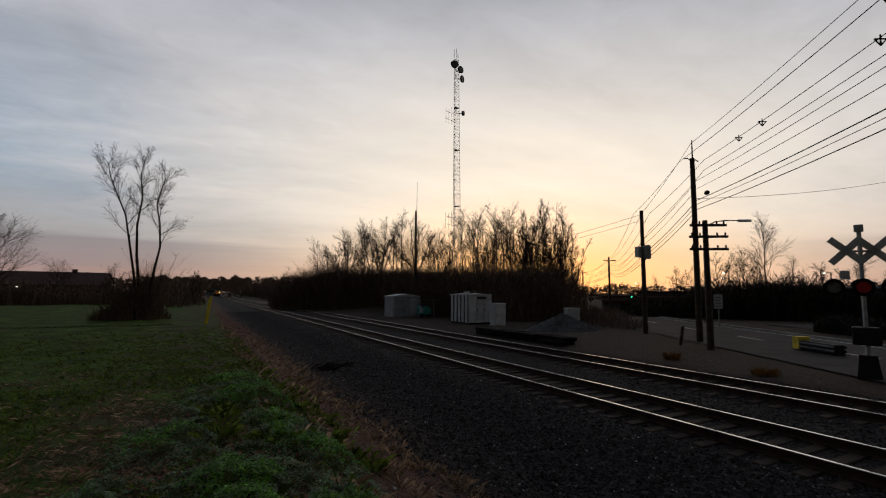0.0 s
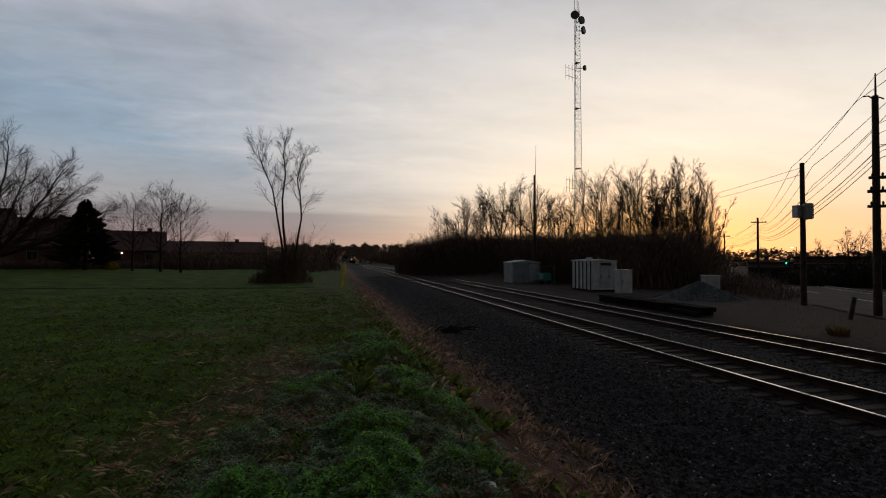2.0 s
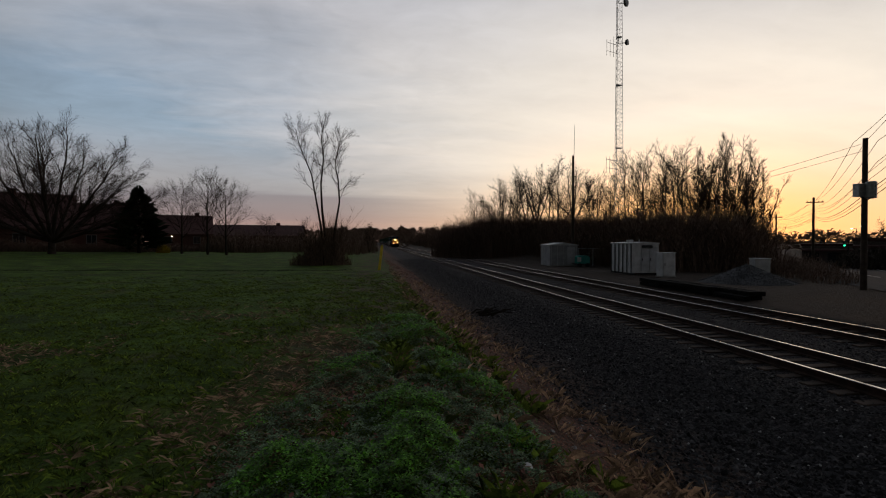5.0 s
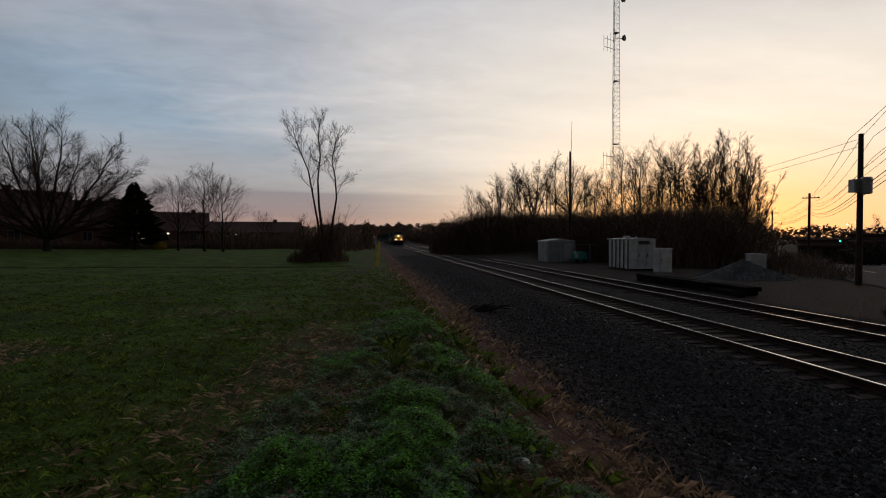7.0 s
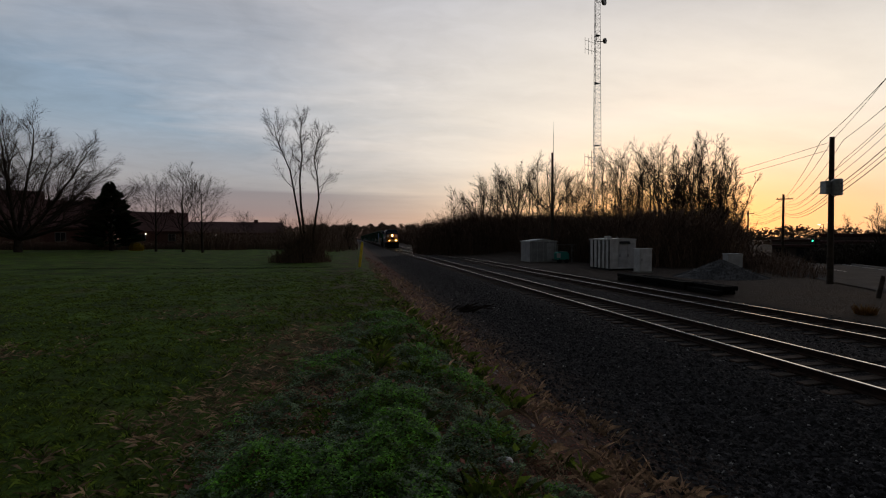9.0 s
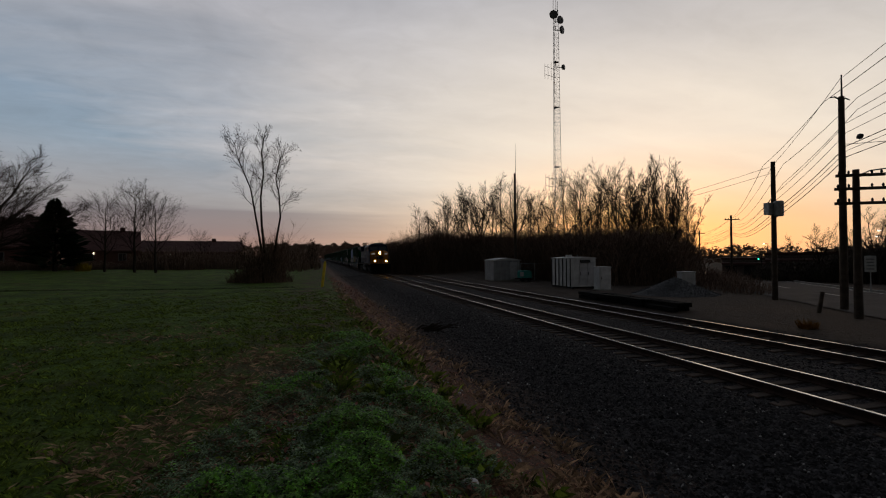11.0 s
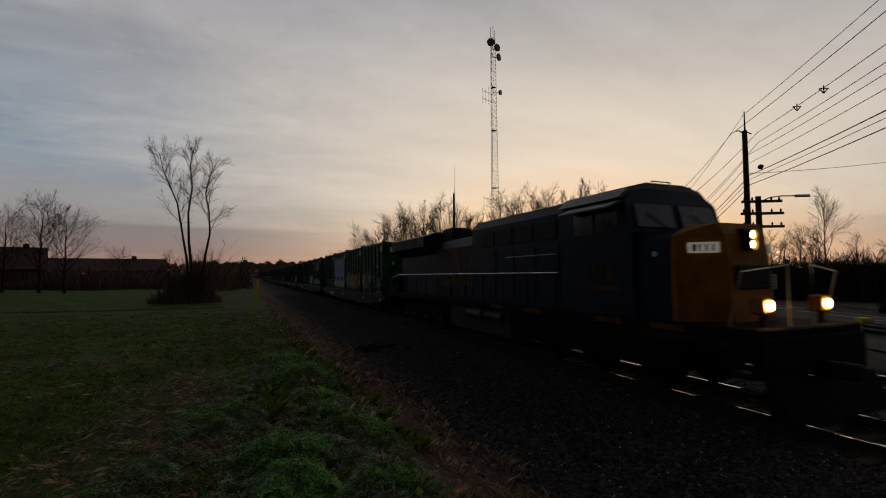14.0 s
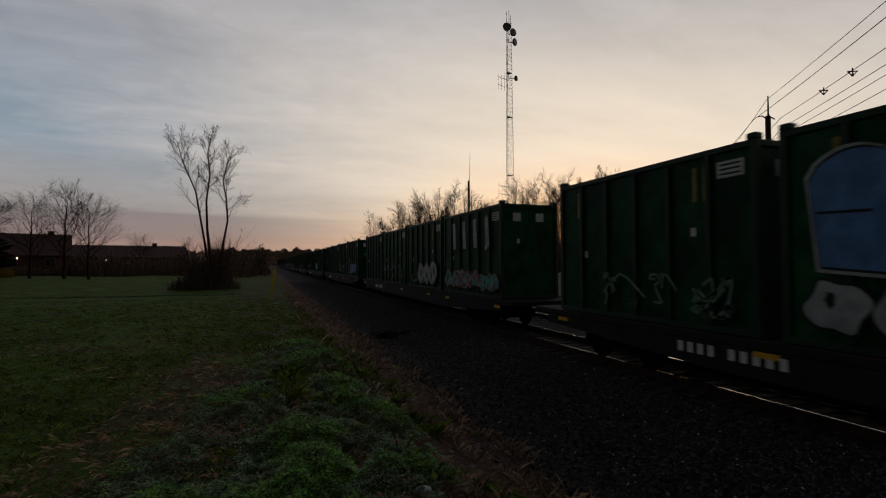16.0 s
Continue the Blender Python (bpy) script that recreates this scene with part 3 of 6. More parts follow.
def brush(name, label, patches, seed, count, material=None, thin=0.02, low=0.45):
    """Undergrowth: arching stems with side twigs, in patches (x, y, radius, height)."""
    rng = random.Random(seed)
    sh = Mesh()
    total = sum(p[2] ** 2 for p in patches)
    for px, py, pr, ph in patches:
        for k in range(int(count * pr * pr / total) + 1):
            a, r = rng.uniform(0, 2 * math.pi), pr * math.sqrt(rng.random())
            x, y = px + r * math.cos(a), py + r * math.sin(a)
            z = height(x, y) - 0.05
            h = ph * rng.uniform(low, 1.05) * (1 - 0.5 * (r / pr) ** 2)
            b = rng.uniform(0, 2 * math.pi)
            dx, dy = math.cos(b) * h * rng.uniform(0.1, 0.6), math.sin(b) * h * rng.uniform(0.1, 0.6)
            p0, p1, p2 = Vector((x, y, z)), Vector((x + dx * 0.4, y + dy * 0.4, z + h * 0.62)), Vector((x + dx, y + dy, z + h))
            w = thin * rng.uniform(0.6, 1.5)
            sh.tube([p0, p1, p2], [w, w * 0.7, w * 0.25], 3, cap=False)
            for j in range(6):
                f = rng.uniform(0.25, 0.98)
                q = p0.lerp(p1, f * 2) if f < 0.5 else p1.lerp(p2, f * 2 - 1)
                e = q + Vector((rng.gauss(0, 0.24), rng.gauss(0, 0.24), rng.uniform(-0.05, 0.26))) * h * 0.7
                o = Vector((-(e - q).y, (e - q).x, 0)).normalized() * w * 0.7
                sh.add([q - o, q + o, e], [(0, 1, 2)])
    return tagged(part(name, sh, material or BRUSH), label, "brush", kind="stuff")


def undergrowth():
    rng = random.Random(3)
    wood = []
    for k in range(64):
        az = 9.5 + 32.3 * k / 63
        d = 84 - 33 * step(az, 10, 36) + rng.uniform(-3, 3)
        for back in (0, 6):
            x, y = polar(az, d + back)
            top = 1.65 + (d + back) * (0.050 + rng.uniform(-0.006, 0.005)) * (0.62 + 0.38 * step(az, 9.5, 13)) * (1 - 0.35 * step(az, 40.3, 41.8)) - height(x, y)
            wood.append((x, y, rng.uniform(3, 4.6) * (1 - 0.4 * step(az, 39, 41)), top * 1.12))
    brush("wood_undergrowth", "dense dark leafless undergrowth along the wood's edge", wood, 1, 26000, thin=0.032, low=0.7)
    brush("roadside_brush", "low brown brush between the gravel pile and the road", [(33.3, 33.6, 3.2, 1.8), (30.6, 28.6, 2.2, 1.5), (34.5, 37, 4, 2), (31, 39.8, 4.6, 2.6), (28.6, 26, 1.5, 0.9)], 2, 2600)
    brush("ivy_thicket", "dark thicket round the foot of the tall tree", [(-2.6, 33.4, 0.7, 4.2), (-3.5, 33.6, 1.0, 3.2), (-4.4, 34, 0.9, 1.3), (-2.1, 33.8, 0.6, 1.0), (-2.9, 33.2, 0.35, 4.4), (-5.2, 33.9, 0.5, 0.9), (-3.9, 33.2, 0.5, 3.3)], 4, 1500, thin=0.012)
    left = [(*polar(a, 75 + rng.uniform(-6, 20)), rng.uniform(3, 5), rng.uniform(2, 3.6)) for a in [-16 + 0.75 * k for k in range(20)]]
    brush("hedgerow", "dark leafless hedgerow at the end of the lawn", left, 6, 4500, thin=0.04)
    beds = [(*polar(a, 72 + rng.uniform(-2, 3)), rng.uniform(0.8, 1.7), rng.uniform(0.9, 1.7)) for a in [-36 + 0.62 * k for k in range(36)]]
    brush("house_shrubs", "dark low shrubs planted before the houses", beds, 7, 6000, thin=0.03)
    brush("yellow_bush", "small yellow flowering bush at the lawn's end", [(*polar(-22.2, 66), 0.7, 1.1)], 12, 260, YELLOWBUSH, thin=0.03)
    line = [(-2 + rng.uniform(-2.5, 2.5) - 0.02 * y, y, rng.uniform(2, 4), rng.uniform(2, 4.5)) for y in range(60, 330, 7)]
    line += [(21 + rng.uniform(-2, 2) + 0.02 * y, y, rng.uniform(2.5, 4), rng.uniform(5, 8.5)) for y in range(95, 330, 6)]
    brush("lineside_brush", "dark bare brush lining the railway far away", line, 8, 8000, thin=0.06)


undergrowth()


def far_woods():
    rng = random.Random(9)
    sh = Mesh()
    for k in range(42000):
        az = rng.uniform(-75, 100)
        if 0.4 < az < 2.2:
            continue
        d = rng.uniform(230, 420)
        x, y = polar(az, d)
        tall = (9.5 + 3.5 * noise.noise((az * 0.35, 0, 0)) + 2.0 * noise.noise((az * 1.7, 3, 0))) * d / 330
        z = height(x, y)
        h = tall * rng.random() ** 0.7
        s = rng.uniform(0.4, 2.0)
        c = Vector((x, y, z + h))
        t = rng.uniform(-0.6, 0.6)
        u = Vector((math.cos(radians(az)), -math.sin(radians(az)), 0))
        e = [c + u * rng.uniform(-s, s) + Vector((0, 0, rng.uniform(-s, s) * 0.8)) for q in range(3)]
        sh.add(e, [(0, 1, 2)])
    for k in range(5000):
        az, d = rng.uniform(-4, 5), rng.uniform(730, 790)
        x, y = polar(az, d)
        c = Vector((x, y, height(x, y) + (21 + 7 * noise.noise((az * 1.3, 8, 0))) * rng.random() ** 0.7))
        sh.add([c + Vector((rng.uniform(-3, 3), 0, rng.uniform(-2.5, 2.5))) for q in range(3)], [(0, 1, 2)])
    tagged(part("far_woods", sh, BRUSH), "dark bare woods along the horizon", "woods", kind="stuff")


far_woods()


# ---- poles and wires ----
def utility_pole(x, y, top, label, arms=(), r=0.15, lean=0.0):
    z = height(x, y)
    p = thing("utility_pole", pose(x, y, z, 0, lean, 0), label, "utility pole", "poles along the road")
    part("shaft", Mesh().tube([(0, 0, -0.3), (0, 0, (top - z) * 0.5), (0, 0, top - z)], [r, r * 0.87, r * 0.72], 12), POLEWOOD, p)
    for h, a, b, turn in arms:
        arm = part("crossarm", Mesh().box(a, b, -0.05, 0.05, -0.06, 0.06, 0.01), POLEWOOD, p, m=pose(0, -r, h - z, 0, 0, turn))
        for s in (a + 0.12, (a + b) / 2 - 0.4, (a + b) / 2 + 0.4, b - 0.12):
            part("insulator", Mesh().tube([(s, 0, 0.06), (s, 0, 0.12), (s, 0, 0.2)], [0.03, 0.05, 0.02], 8), DARKSTEEL, arm)
    return p


MAIN, MID, LAMP = (24.25, 16.75), (26.1, 21.8), (21.55, 14.35)
BACK = (1.0, -13.2)
FAR1, FAR2, FAR3 = polar(46.5, 74), polar(43.6, 112), polar(42.6, 150)
ACROSS = -30
main_pole = utility_pole(*MAIN, 9.2, "tall dark wooden utility pole carrying many wires", (), 0.17, 0.3)
part("ground_wire_mast", Mesh().tube([(0.03, 0, 9.2 + 0.9), (0.03, 0, 11.25)], [0.05, 0.03], 6), DARKSTEEL, main_pole, "thin steel mast on the pole's top")
for s in (-1, 1):
    part("standoff_bracket", Mesh().tube([(0, 0, 10.0), (0.35 * s, 0.05, 10.18), (0.6 * s, 0.05, 10.12)], 0.03, 6), DARKSTEEL, main_pole)
lamp_pole = utility_pole(*LAMP, 5.15, "shorter wooden pole with a street lamp arm", [(4.9, -0.85, 0.85, ACROSS), (4.35, -0.9, 0.9, ACROSS), (3.75, -0.9, 0.9, ACROSS)], 0.16)
arm = part("lamp_arm", Mesh().tube([(0.1, 0, 5.9), (0.5, -0.2, 6.1), (0.95, -0.45, 6.16), (1.5, -0.75, 6.15)], 0.03, 6), STEEL, lamp_pole)
part("lamp_head", Mesh().loft([[(1.45 + a * 0.86 + c * 0.5 * w, -0.72 - a * 0.5 + c * 0.86 * w, 6.13 + h) for c, h in ((-1, 0), (0, 0.08), (1, 0), (0, -0.05))] for a, w in ((0, 0.05), (0.15, 0.13), (0.5, 0.12), (0.62, 0.05))]), STEEL, arm)
mid_pole = utility_pole(*MID, 7.15, "wooden utility pole with a transformer can", (), 0.16)
tr = part("transformer", Mesh().tube([(0, -0.32, 4.9), (0, -0.32, 4.95), (0, -0.32, 5.75), (0, -0.32, 5.8)], [0.2, 0.26, 0.26, 0.2], 14), STEEL, mid_pole, "grey transformer can")
part("switch_box", Mesh().box(-0.6, -0.15, -0.2, 0.15, 5.0, 5.7, 0.02), STEEL, mid_pole, "grey metal box")
utility_pole(*FAR1, 7.0, "distant wooden utility pole beside the road", [(6.4, -0.9, 0.9, ACROSS)], 0.17)
utility_pole(*FAR2, 6.8, "distant wooden utility pole beside the road", [(6.2, -0.9, 0.9, ACROSS)], 0.17)
utility_pole(*FAR3, 6.6, "distant wooden utility pole beside the road", [(6.0, -0.9, 0.9, ACROSS)], 0.17)
utility_pole(*BACK, 10.2, "tall wooden utility pole behind the grass bank", (), 0.19)


def wire(a, b, sag, r, label="black overhead wire between the poles", n=14):
    a, b = Vector(a), Vector(b)
    pts = [a.lerp(b, k / n) - Vector((0, 0, sag * 4 * (k / n) * (1 - k / n))) for k in range(n + 1)]
    return tagged(part("overhead_wire", Mesh().tube(pts, r, 5), WIRE), label, "wire", "overhead wires")


def wires():
    side = Vector((0.753, -0.658, 0))
    runs = [(10.05, 0.0, 0.012), (9.05, -0.62, 0.014), (9.05, 0.62, 0.014), (8.5, 0.62, 0.013), (7.9, 0.2, 0.012), (7.45, 0.2, 0.012), (6.8, 0.18, 0.02), (6.6, 0.22, 0.012), (6.3, 0.2, 0.018)]
    for z, off, r in runs:
        o = side * off
        m = Vector((*MAIN, z)) + o
        wire(m, Vector((*BACK, z + 0.1)) + o, 0.45, r)
        zm = min(6.95, z - 2.0) if z > 8.5 else 3.6 + (z - 6) * 0.9
        wire(m, Vector((*MID, zm)) + o * 0.8, 0.12, r)
        zf = min(6.6, 4.2 + (z - 6) * 0.6)
        wire(Vector((*MID, zm)) + o * 0.8, Vector((*FAR1, zf)) + o, 0.7, r)
        wire(Vector((*FAR1, zf)) + o, Vector((*FAR2, zf - 0.2)) + o, 0.6, r)
    wire((*MAIN, 6.9), (*polar(74, 60), 12.5), 0.5, 0.014, "thin wire crossing to the far side of the road")
    for z in (6.5, 6.9):
        wire((*MID, z), (*polar(30, 80), z + 1.0), 0.6, 0.012, "thin wire running off to the wood")
    for k, (f, z, off) in enumerate(((0.18, 9.05, 0.62), (0.42, 9.05, -0.62), (0.36, 9.05, 0.62), (0.12, 9.05, 0.62))):
        q = Vector((*MAIN, z)).lerp(Vector((*BACK, z)), f) + side * off - Vector((0, 0, 0.45 * 4 * f * (1 - f)))
        sp = Mesh()
        for a, b in (((-0.16, 0, 0), (0.16, 0, -0.02)), ((0, 0, 0.12), (0, 0, -0.2)), ((-0.16, 0, 0), (0, 0, -0.2)), ((0.16, 0, 0), (0, 0, -0.2))):
            sp.tube([a, b], 0.022, 5)
        tagged(part("cable_spacer", sp, DARKSTEEL, m=Matrix.Translation(q) @ pose(0, 0, 0, 0, 0, -34)), "diamond-shaped spacer on the overhead cables", "cable spacer", "spacers on the wires")
    q = Vector((*MAIN, 6.8)).lerp(Vector((*BACK, 6.8)), 0.055)
    tagged(part("splice_case", Mesh().tube([q + Vector((-0.09, -0.13, 0)), q, q + Vector((0.09, 0.13, 0))], [0.08, 0.13, 0.08], 8), DARKSTEEL), "black splice case hanging on a cable", "splice case")


wires()


# ---- radio tower ----
def radio_tower():
    x, y = polar(28.72, 85)
    z = height(x, y)
    tw = thing("radio_tower", pose(x, y, z, 0, 0, 12), "tall slender lattice radio tower with dishes at its top", "radio tower")
    H = 45.0 - z
    w0, w1 = 0.92, 0.50
    legs = [radians(a) for a in (90, 210, 330)]
    at = lambda k, h: Vector((math.cos(legs[k % 3]), math.sin(legs[k % 3]), 0)) * (w0 + (w1 - w0) * h / H) + Vector((0, 0, h))
    for k in range(3):
        part("leg", Mesh().tube([at(k, 0), at(k, H)], 0.036, 6), STEEL, tw)
    n = 62
    for k in range(3):
        br = Mesh()
        for i in range(n):
            a, b = H * i / n, H * (i + 1) / n
            br.tube([at(k, a), at(k + 1, b)] if i % 2 else [at(k + 1, a), at(k, b)], 0.017, 4)
            br.tube([at(k, b), at(k + 1, b)], 0.016, 4)
        part("bracing", br, STEEL, tw)
    for h in (16, 26.5, 34.5):
        part("joint_collar", Mesh().tube([(0, 0, h), (0, 0, h + 0.12)], 0.75 - 0.2 * h / H, 3), DARKSTEEL, tw)
    for (dx, dy, h, r) in ((-0.9, -0.5, H - 1.4, 0.75), (0.1, -0.8, H - 2.2, 0.7), (0.75, -0.4, H - 3.6, 0.7), (0.9, -0.5, H - 10.2, 0.48)):
        ax = Vector((dx * 0.5, -0.85, 0)).normalized()
        c = Vector((dx, dy, h))
        d = part("dish", Mesh().tube([c, c + ax * 0.12, c + ax * 0.42, c + ax * 0.5], [r * 0.25, r * 0.85, r, r * 0.9], 18), mat("dish_grey", (0.16, 0.16, 0.17), 0.6), tw, "grey round dish antenna")
        part("dish_mount", Mesh().tube([c, Vector((0, 0, h)), Vector((0, 0, h + 0.8))], 0.07, 5), DARKSTEEL, d)
    for dx, h, r in ((-0.45, H, 2.0), (0.15, H, 2.4), (0.5, H, 1.7)):
        part("whip_antenna", Mesh().tube([(dx, 0, h - 1), (dx, 0, h + r)], 0.04, 5), DARKSTEEL, tw)
    for h in (12.5, 33.0 - 1.2):
        ya = Mesh()
        for dz in (0, 1.4):
            ya.tube([(0, 0, h + dz), (-2.6, -0.3, h + dz + 0.1)], 0.035, 5)
        for dx in (-1.2, -1.9, -2.6):
            ya.tube([(dx, -0.2, h - 0.7), (dx, -0.2, h + 2.0 + (0.6 if dx == -1.2 else 0))], 0.03, 5)
        part("dipole_antenna", ya, DARKSTEEL, tw)


radio_tower()


def antenna_pole():
    x, y = 21.7, 49.2
    z = height(x, y)
    p = thing("antenna_pole", pose(x, y, z), "slim dark pole with a whip antenna behind the sheds", "antenna pole")
    part("shaft", Mesh().tube([(0, 0, -0.3), (0, 0, 11.0 - z)], [0.17, 0.12], 10), POLEWOOD, p)
    part("whip_antenna", Mesh().tube([(0.1, 0, 10.6 - z), (0.12, 0, 12 - z), (0.16, 0, 14.4 - z)], [0.03, 0.025, 0.012], 6), STEEL, p)


antenna_pole()


# ---- sheds and yard things ----
def equipment_shed():
    s = thing("equipment_shed", pose(20.0, 34.3, height(21, 36)), "white ribbed metal equipment shed on skids", "shed")
    W, D, H = 2.25, 3.3, 2.45
    part("body", Mesh().box(0.0, W, 0.0, D, 0.15, H), WHITESHEET, s)
    part("roof", Mesh().prism([(-0.06, H), (W + 0.06, H), (W + 0.06, H + 0.06), (W / 2, H + 0.14), (-0.06, H + 0.06)], "y", -0.06, D + 0.06), WHITESHEET, s)
    part("skid", Mesh().box(0.05, 0.25, 0, D, 0, 0.15), DARKSTEEL, s)
    part("skid", Mesh().box(W - 0.25, W - 0.05, 0, D, 0, 0.15), DARKSTEEL, s)
    for k in range(6):
        part("rib", Mesh().box(-0.05, 0.0, 0.06 + k * 0.62, 0.16 + k * 0.62, 0.15, H, 0.008), DARKSTEEL, s, "dark seam rib")
    for a, b in ((0.75, 1.42), (1.46, 2.12)):
        d = part("door", Mesh().box(a, b, -0.04, 0.0, 0.28, H - 0.25, 0.008), DOORGREY, s, "pale grey door leaf")
        part("handle", Mesh().box(a + 0.05, a + 0.1, -0.09, -0.04, 1.1, 1.35, 0.01), DARKSTEEL, d)
    part("vent_hood", Mesh().prism([(0.0, H - 0.34), (-0.16, H - 0.34), (-0.02, H - 0.12), (0.0, H - 0.12)], "x", 0.8, 1.7), DARKSTEEL, s, "dark vent hood over the doors")
    part("vent_pipe", Mesh().tube([(1.3, 1.2, H + 0.05), (1.3, 1.2, H + 0.32)], 0.05, 8), STEEL, s)
    part("junction_box", Mesh().box(0.02, 0.4, 0.5, 0.9, H + 0.1, H + 0.3, 0.01), WHITESHEET, s)


def signal_cabinet():
    s = thing("signal_cabinet", pose(20.9, 31.7, height(21, 32)), "small white metal signal cabinet beside the shed", "cabinet")
    part("body", Mesh().box(0, 1.0, 0, 0.8, 0.08, 1.75, 0.02), WHITESHEET, s)
    part("base", Mesh().box(-0.05, 1.05, -0.05, 0.85, 0, 0.08), CONCRETE, s)
    part("cap", Mesh().box(-0.05, 1.05, -0.05, 0.85, 1.75, 1.82, 0.02), WHITESHEET, s)
    d = part("door", Mesh().box(0.06, 0.94, -0.03, 0.0, 0.15, 1.7, 0.01), WHITESHEET, s)
    part("handle", Mesh().box(0.12, 0.16, -0.07, -0.03, 0.85, 1.05, 0.01), DARKSTEEL, d)


def relay_house():
    s = thing("relay_house", pose(18.7, 48.2, height(20, 49)), "pale metal relay house with a light roof", "shed")
    part("body", Mesh().box(0, 3.1, 0, 2.8, 0.1, 2.2), mat("dull_grey_sheet", (0.34, 0.35, 0.37), 0.6, vary=0.15, scale=2), s)
    part("roof", Mesh().prism([(-0.1, 2.2), (3.2, 2.2), (3.2, 2.26), (1.55, 2.5), (-0.1, 2.26)], "y", -0.1, 2.9), WHITESHEET, s)
    part("base", Mesh().box(-0.02, 3.12, -0.02, 2.82, 0, 0.1), CONCRETE, s)
    for k in range(5):
        part("rib", Mesh().box(0.1 + k * 0.7, 0.16 + k * 0.7, -0.03, 0, 0.1, 2.2), DOORGREY, s)
    part("door", Mesh().box(1.9, 2.75, -0.05, 0, 0.15, 2.05, 0.01), DOORGREY, s)


def portable_generator():
    s = thing("portable_generator", pose(20.8, 45.8, height(21.3, 46)), "teal portable generator on a low trailer", "generator")
    part("housing", Mesh().prism([(0, 0.35), (1.25, 0.35), (1.25, 0.95), (1.05, 1.15), (0.15, 1.15), (0, 1.0)], "y", 0, 0.9), TEAL, s)
    part("frame", Mesh().box(-0.3, 1.35, 0.05, 0.85, 0.26, 0.34), DARKSTEEL, s)
    for x in (0.2, 1.0):
        part("wheel", Mesh().disc((x, -0.02, 0.2), (0, 1, 0), 0.2, 0.14, 14), DARKSTEEL, s)
    part("panel", Mesh().box(-0.1, 0.3, -0.04, 0.0, 0.55, 1.0, 0.01), WHITESHEET, s)


def yard_fence():
    f = thing("chain_link_fence", pose(0, 0, 0), "low chain-link fence with steel posts behind the sheds", "fence")
    pts = [(22.0 + 1.5 * k, 48.5 - 0.4 * k) for k in range(6)]
    for x, y in pts:
        part("post", Mesh().tube([(x, y, height(x, y) - 0.1), (x, y, height(x, y) + 1.9)], 0.04, 6), STEEL, f)
    net = Mesh()
    for (x0, y0), (x1, y1) in zip(pts, pts[1:]):
        for j in range(14):
            t0 = j / 14
            a = Vector((x0 + (x1 - x0) * t0, y0 + (y1 - y0) * t0, -0.9))
            for s in (-1, 1):
                e = a + Vector(((x1 - x0) * 0.5 * s, (y1 - y0) * 0.5 * s, 1.65))
                net.tube([a, e], 0.004, 3, cap=False)
        net.tube([(x0, y0, 0.85), (x1, y1, 0.85)], 0.025, 5)
    part("netting", net, STEEL, f)


def gravel_pile():
    rng = random.Random(2)
    sh = Mesh()
    rings, n = 12, 40
    loops = []
    for i in range(rings + 1):
        r = 2.75 * (1 - i / rings) + 0.02
        loops.append([])
        for k in range(n):
            a = 2 * math.pi * k / n
            rr = r * (1 + 0.12 * noise.noise((math.cos(a) * 1.5, math.sin(a) * 1.5, 0)))
            x, y = math.cos(a) * rr * 1.15, math.sin(a) * rr
            loops[-1].append((x, y, -0.1 + 1.25 * (i / rings) ** 1.15 + 0.05 * noise.noise((x * 3, y * 3, 5))))
    sh.loft(loops)
    for k in range(1500):
        a, r = rng.uniform(0, 6.28), 2.7 * math.sqrt(rng.random())
        z = 1.25 * (1 - r / 2.75) ** 1.15 - 0.07
        s = rng.uniform(0.02, 0.06)
        x, y = math.cos(a) * r * 1.12, math.sin(a) * r
        sh.add([(x - s, y - s, z), (x + s, y - s, z), (x, y + s, z), (x, y, z + s * 1.5)], [(0, 1, 3), (1, 2, 3), (2, 0, 3)])
    tagged(part("gravel_mound", sh, GRAVEL, m=pose(23.8, 27.2, height(24, 27))), "low grey heap of gravel beside the tracks", "gravel", kind="stuff")


def white_tank():
    s = thing("electrical_box", pose(28.7, 32.0, height(29, 32) - 0.1, 0, 0, -20), "pale metal electrical box behind the gravel heap", "box")
    part("body", Mesh().box(0, 1.05, 0, 1.0, 0.05, 1.35, 0.02), WHITESHEET, s)
    part("lid", Mesh().box(-0.05, 1.1, -0.05, 1.05, 1.35, 1.43, 0.02), WHITESHEET, s)
    part("pad", Mesh().box(-0.1, 1.5, -0.1, 1.1, -0.05, 0.05), CONCRETE, s)


def tie_stack():
    rng = random.Random(4)
    s = thing("tie_stack", pose(17.0, 18.9, height(17, 22)), "long stack of old dark railway ties beside the track", "tie stack")
    me = Mesh().box(-0.115, 0.115, 0, 2.2, 0, 0.2, 0.015).data("tie", BLACK)
    for row in range(4):
        for col in range(4):
            for lay in range(2):
                if lay == 1 and rng.random() < 0.15:
                    continue
                part("tie", me, None, s, m=pose(-0.5 + col * 0.27 + rng.uniform(-0.05, 0.05), row * 2.12 + rng.uniform(-0.15, 0.15), 0.01 + lay * 0.205, rng.uniform(-1, 1), 0, rng.uniform(-4, 4)))


def marker_post():
    x, y = 0.35, 27.5
    p = thing("marker_post", pose(x, y, height(x, y), 0, 7, 0), "slim yellow marker post leaning beside the ditch", "marker post")
    part("post", Mesh().box(-0.075, 0.075, -0.03, 0.03, -0.2, 1.35, 0.008), YELLOW, p)
    part("cap", Mesh().box(-0.05, 0.05, -0.025, 0.025, 1.35, 1.45, 0.008), YELLOW, p)


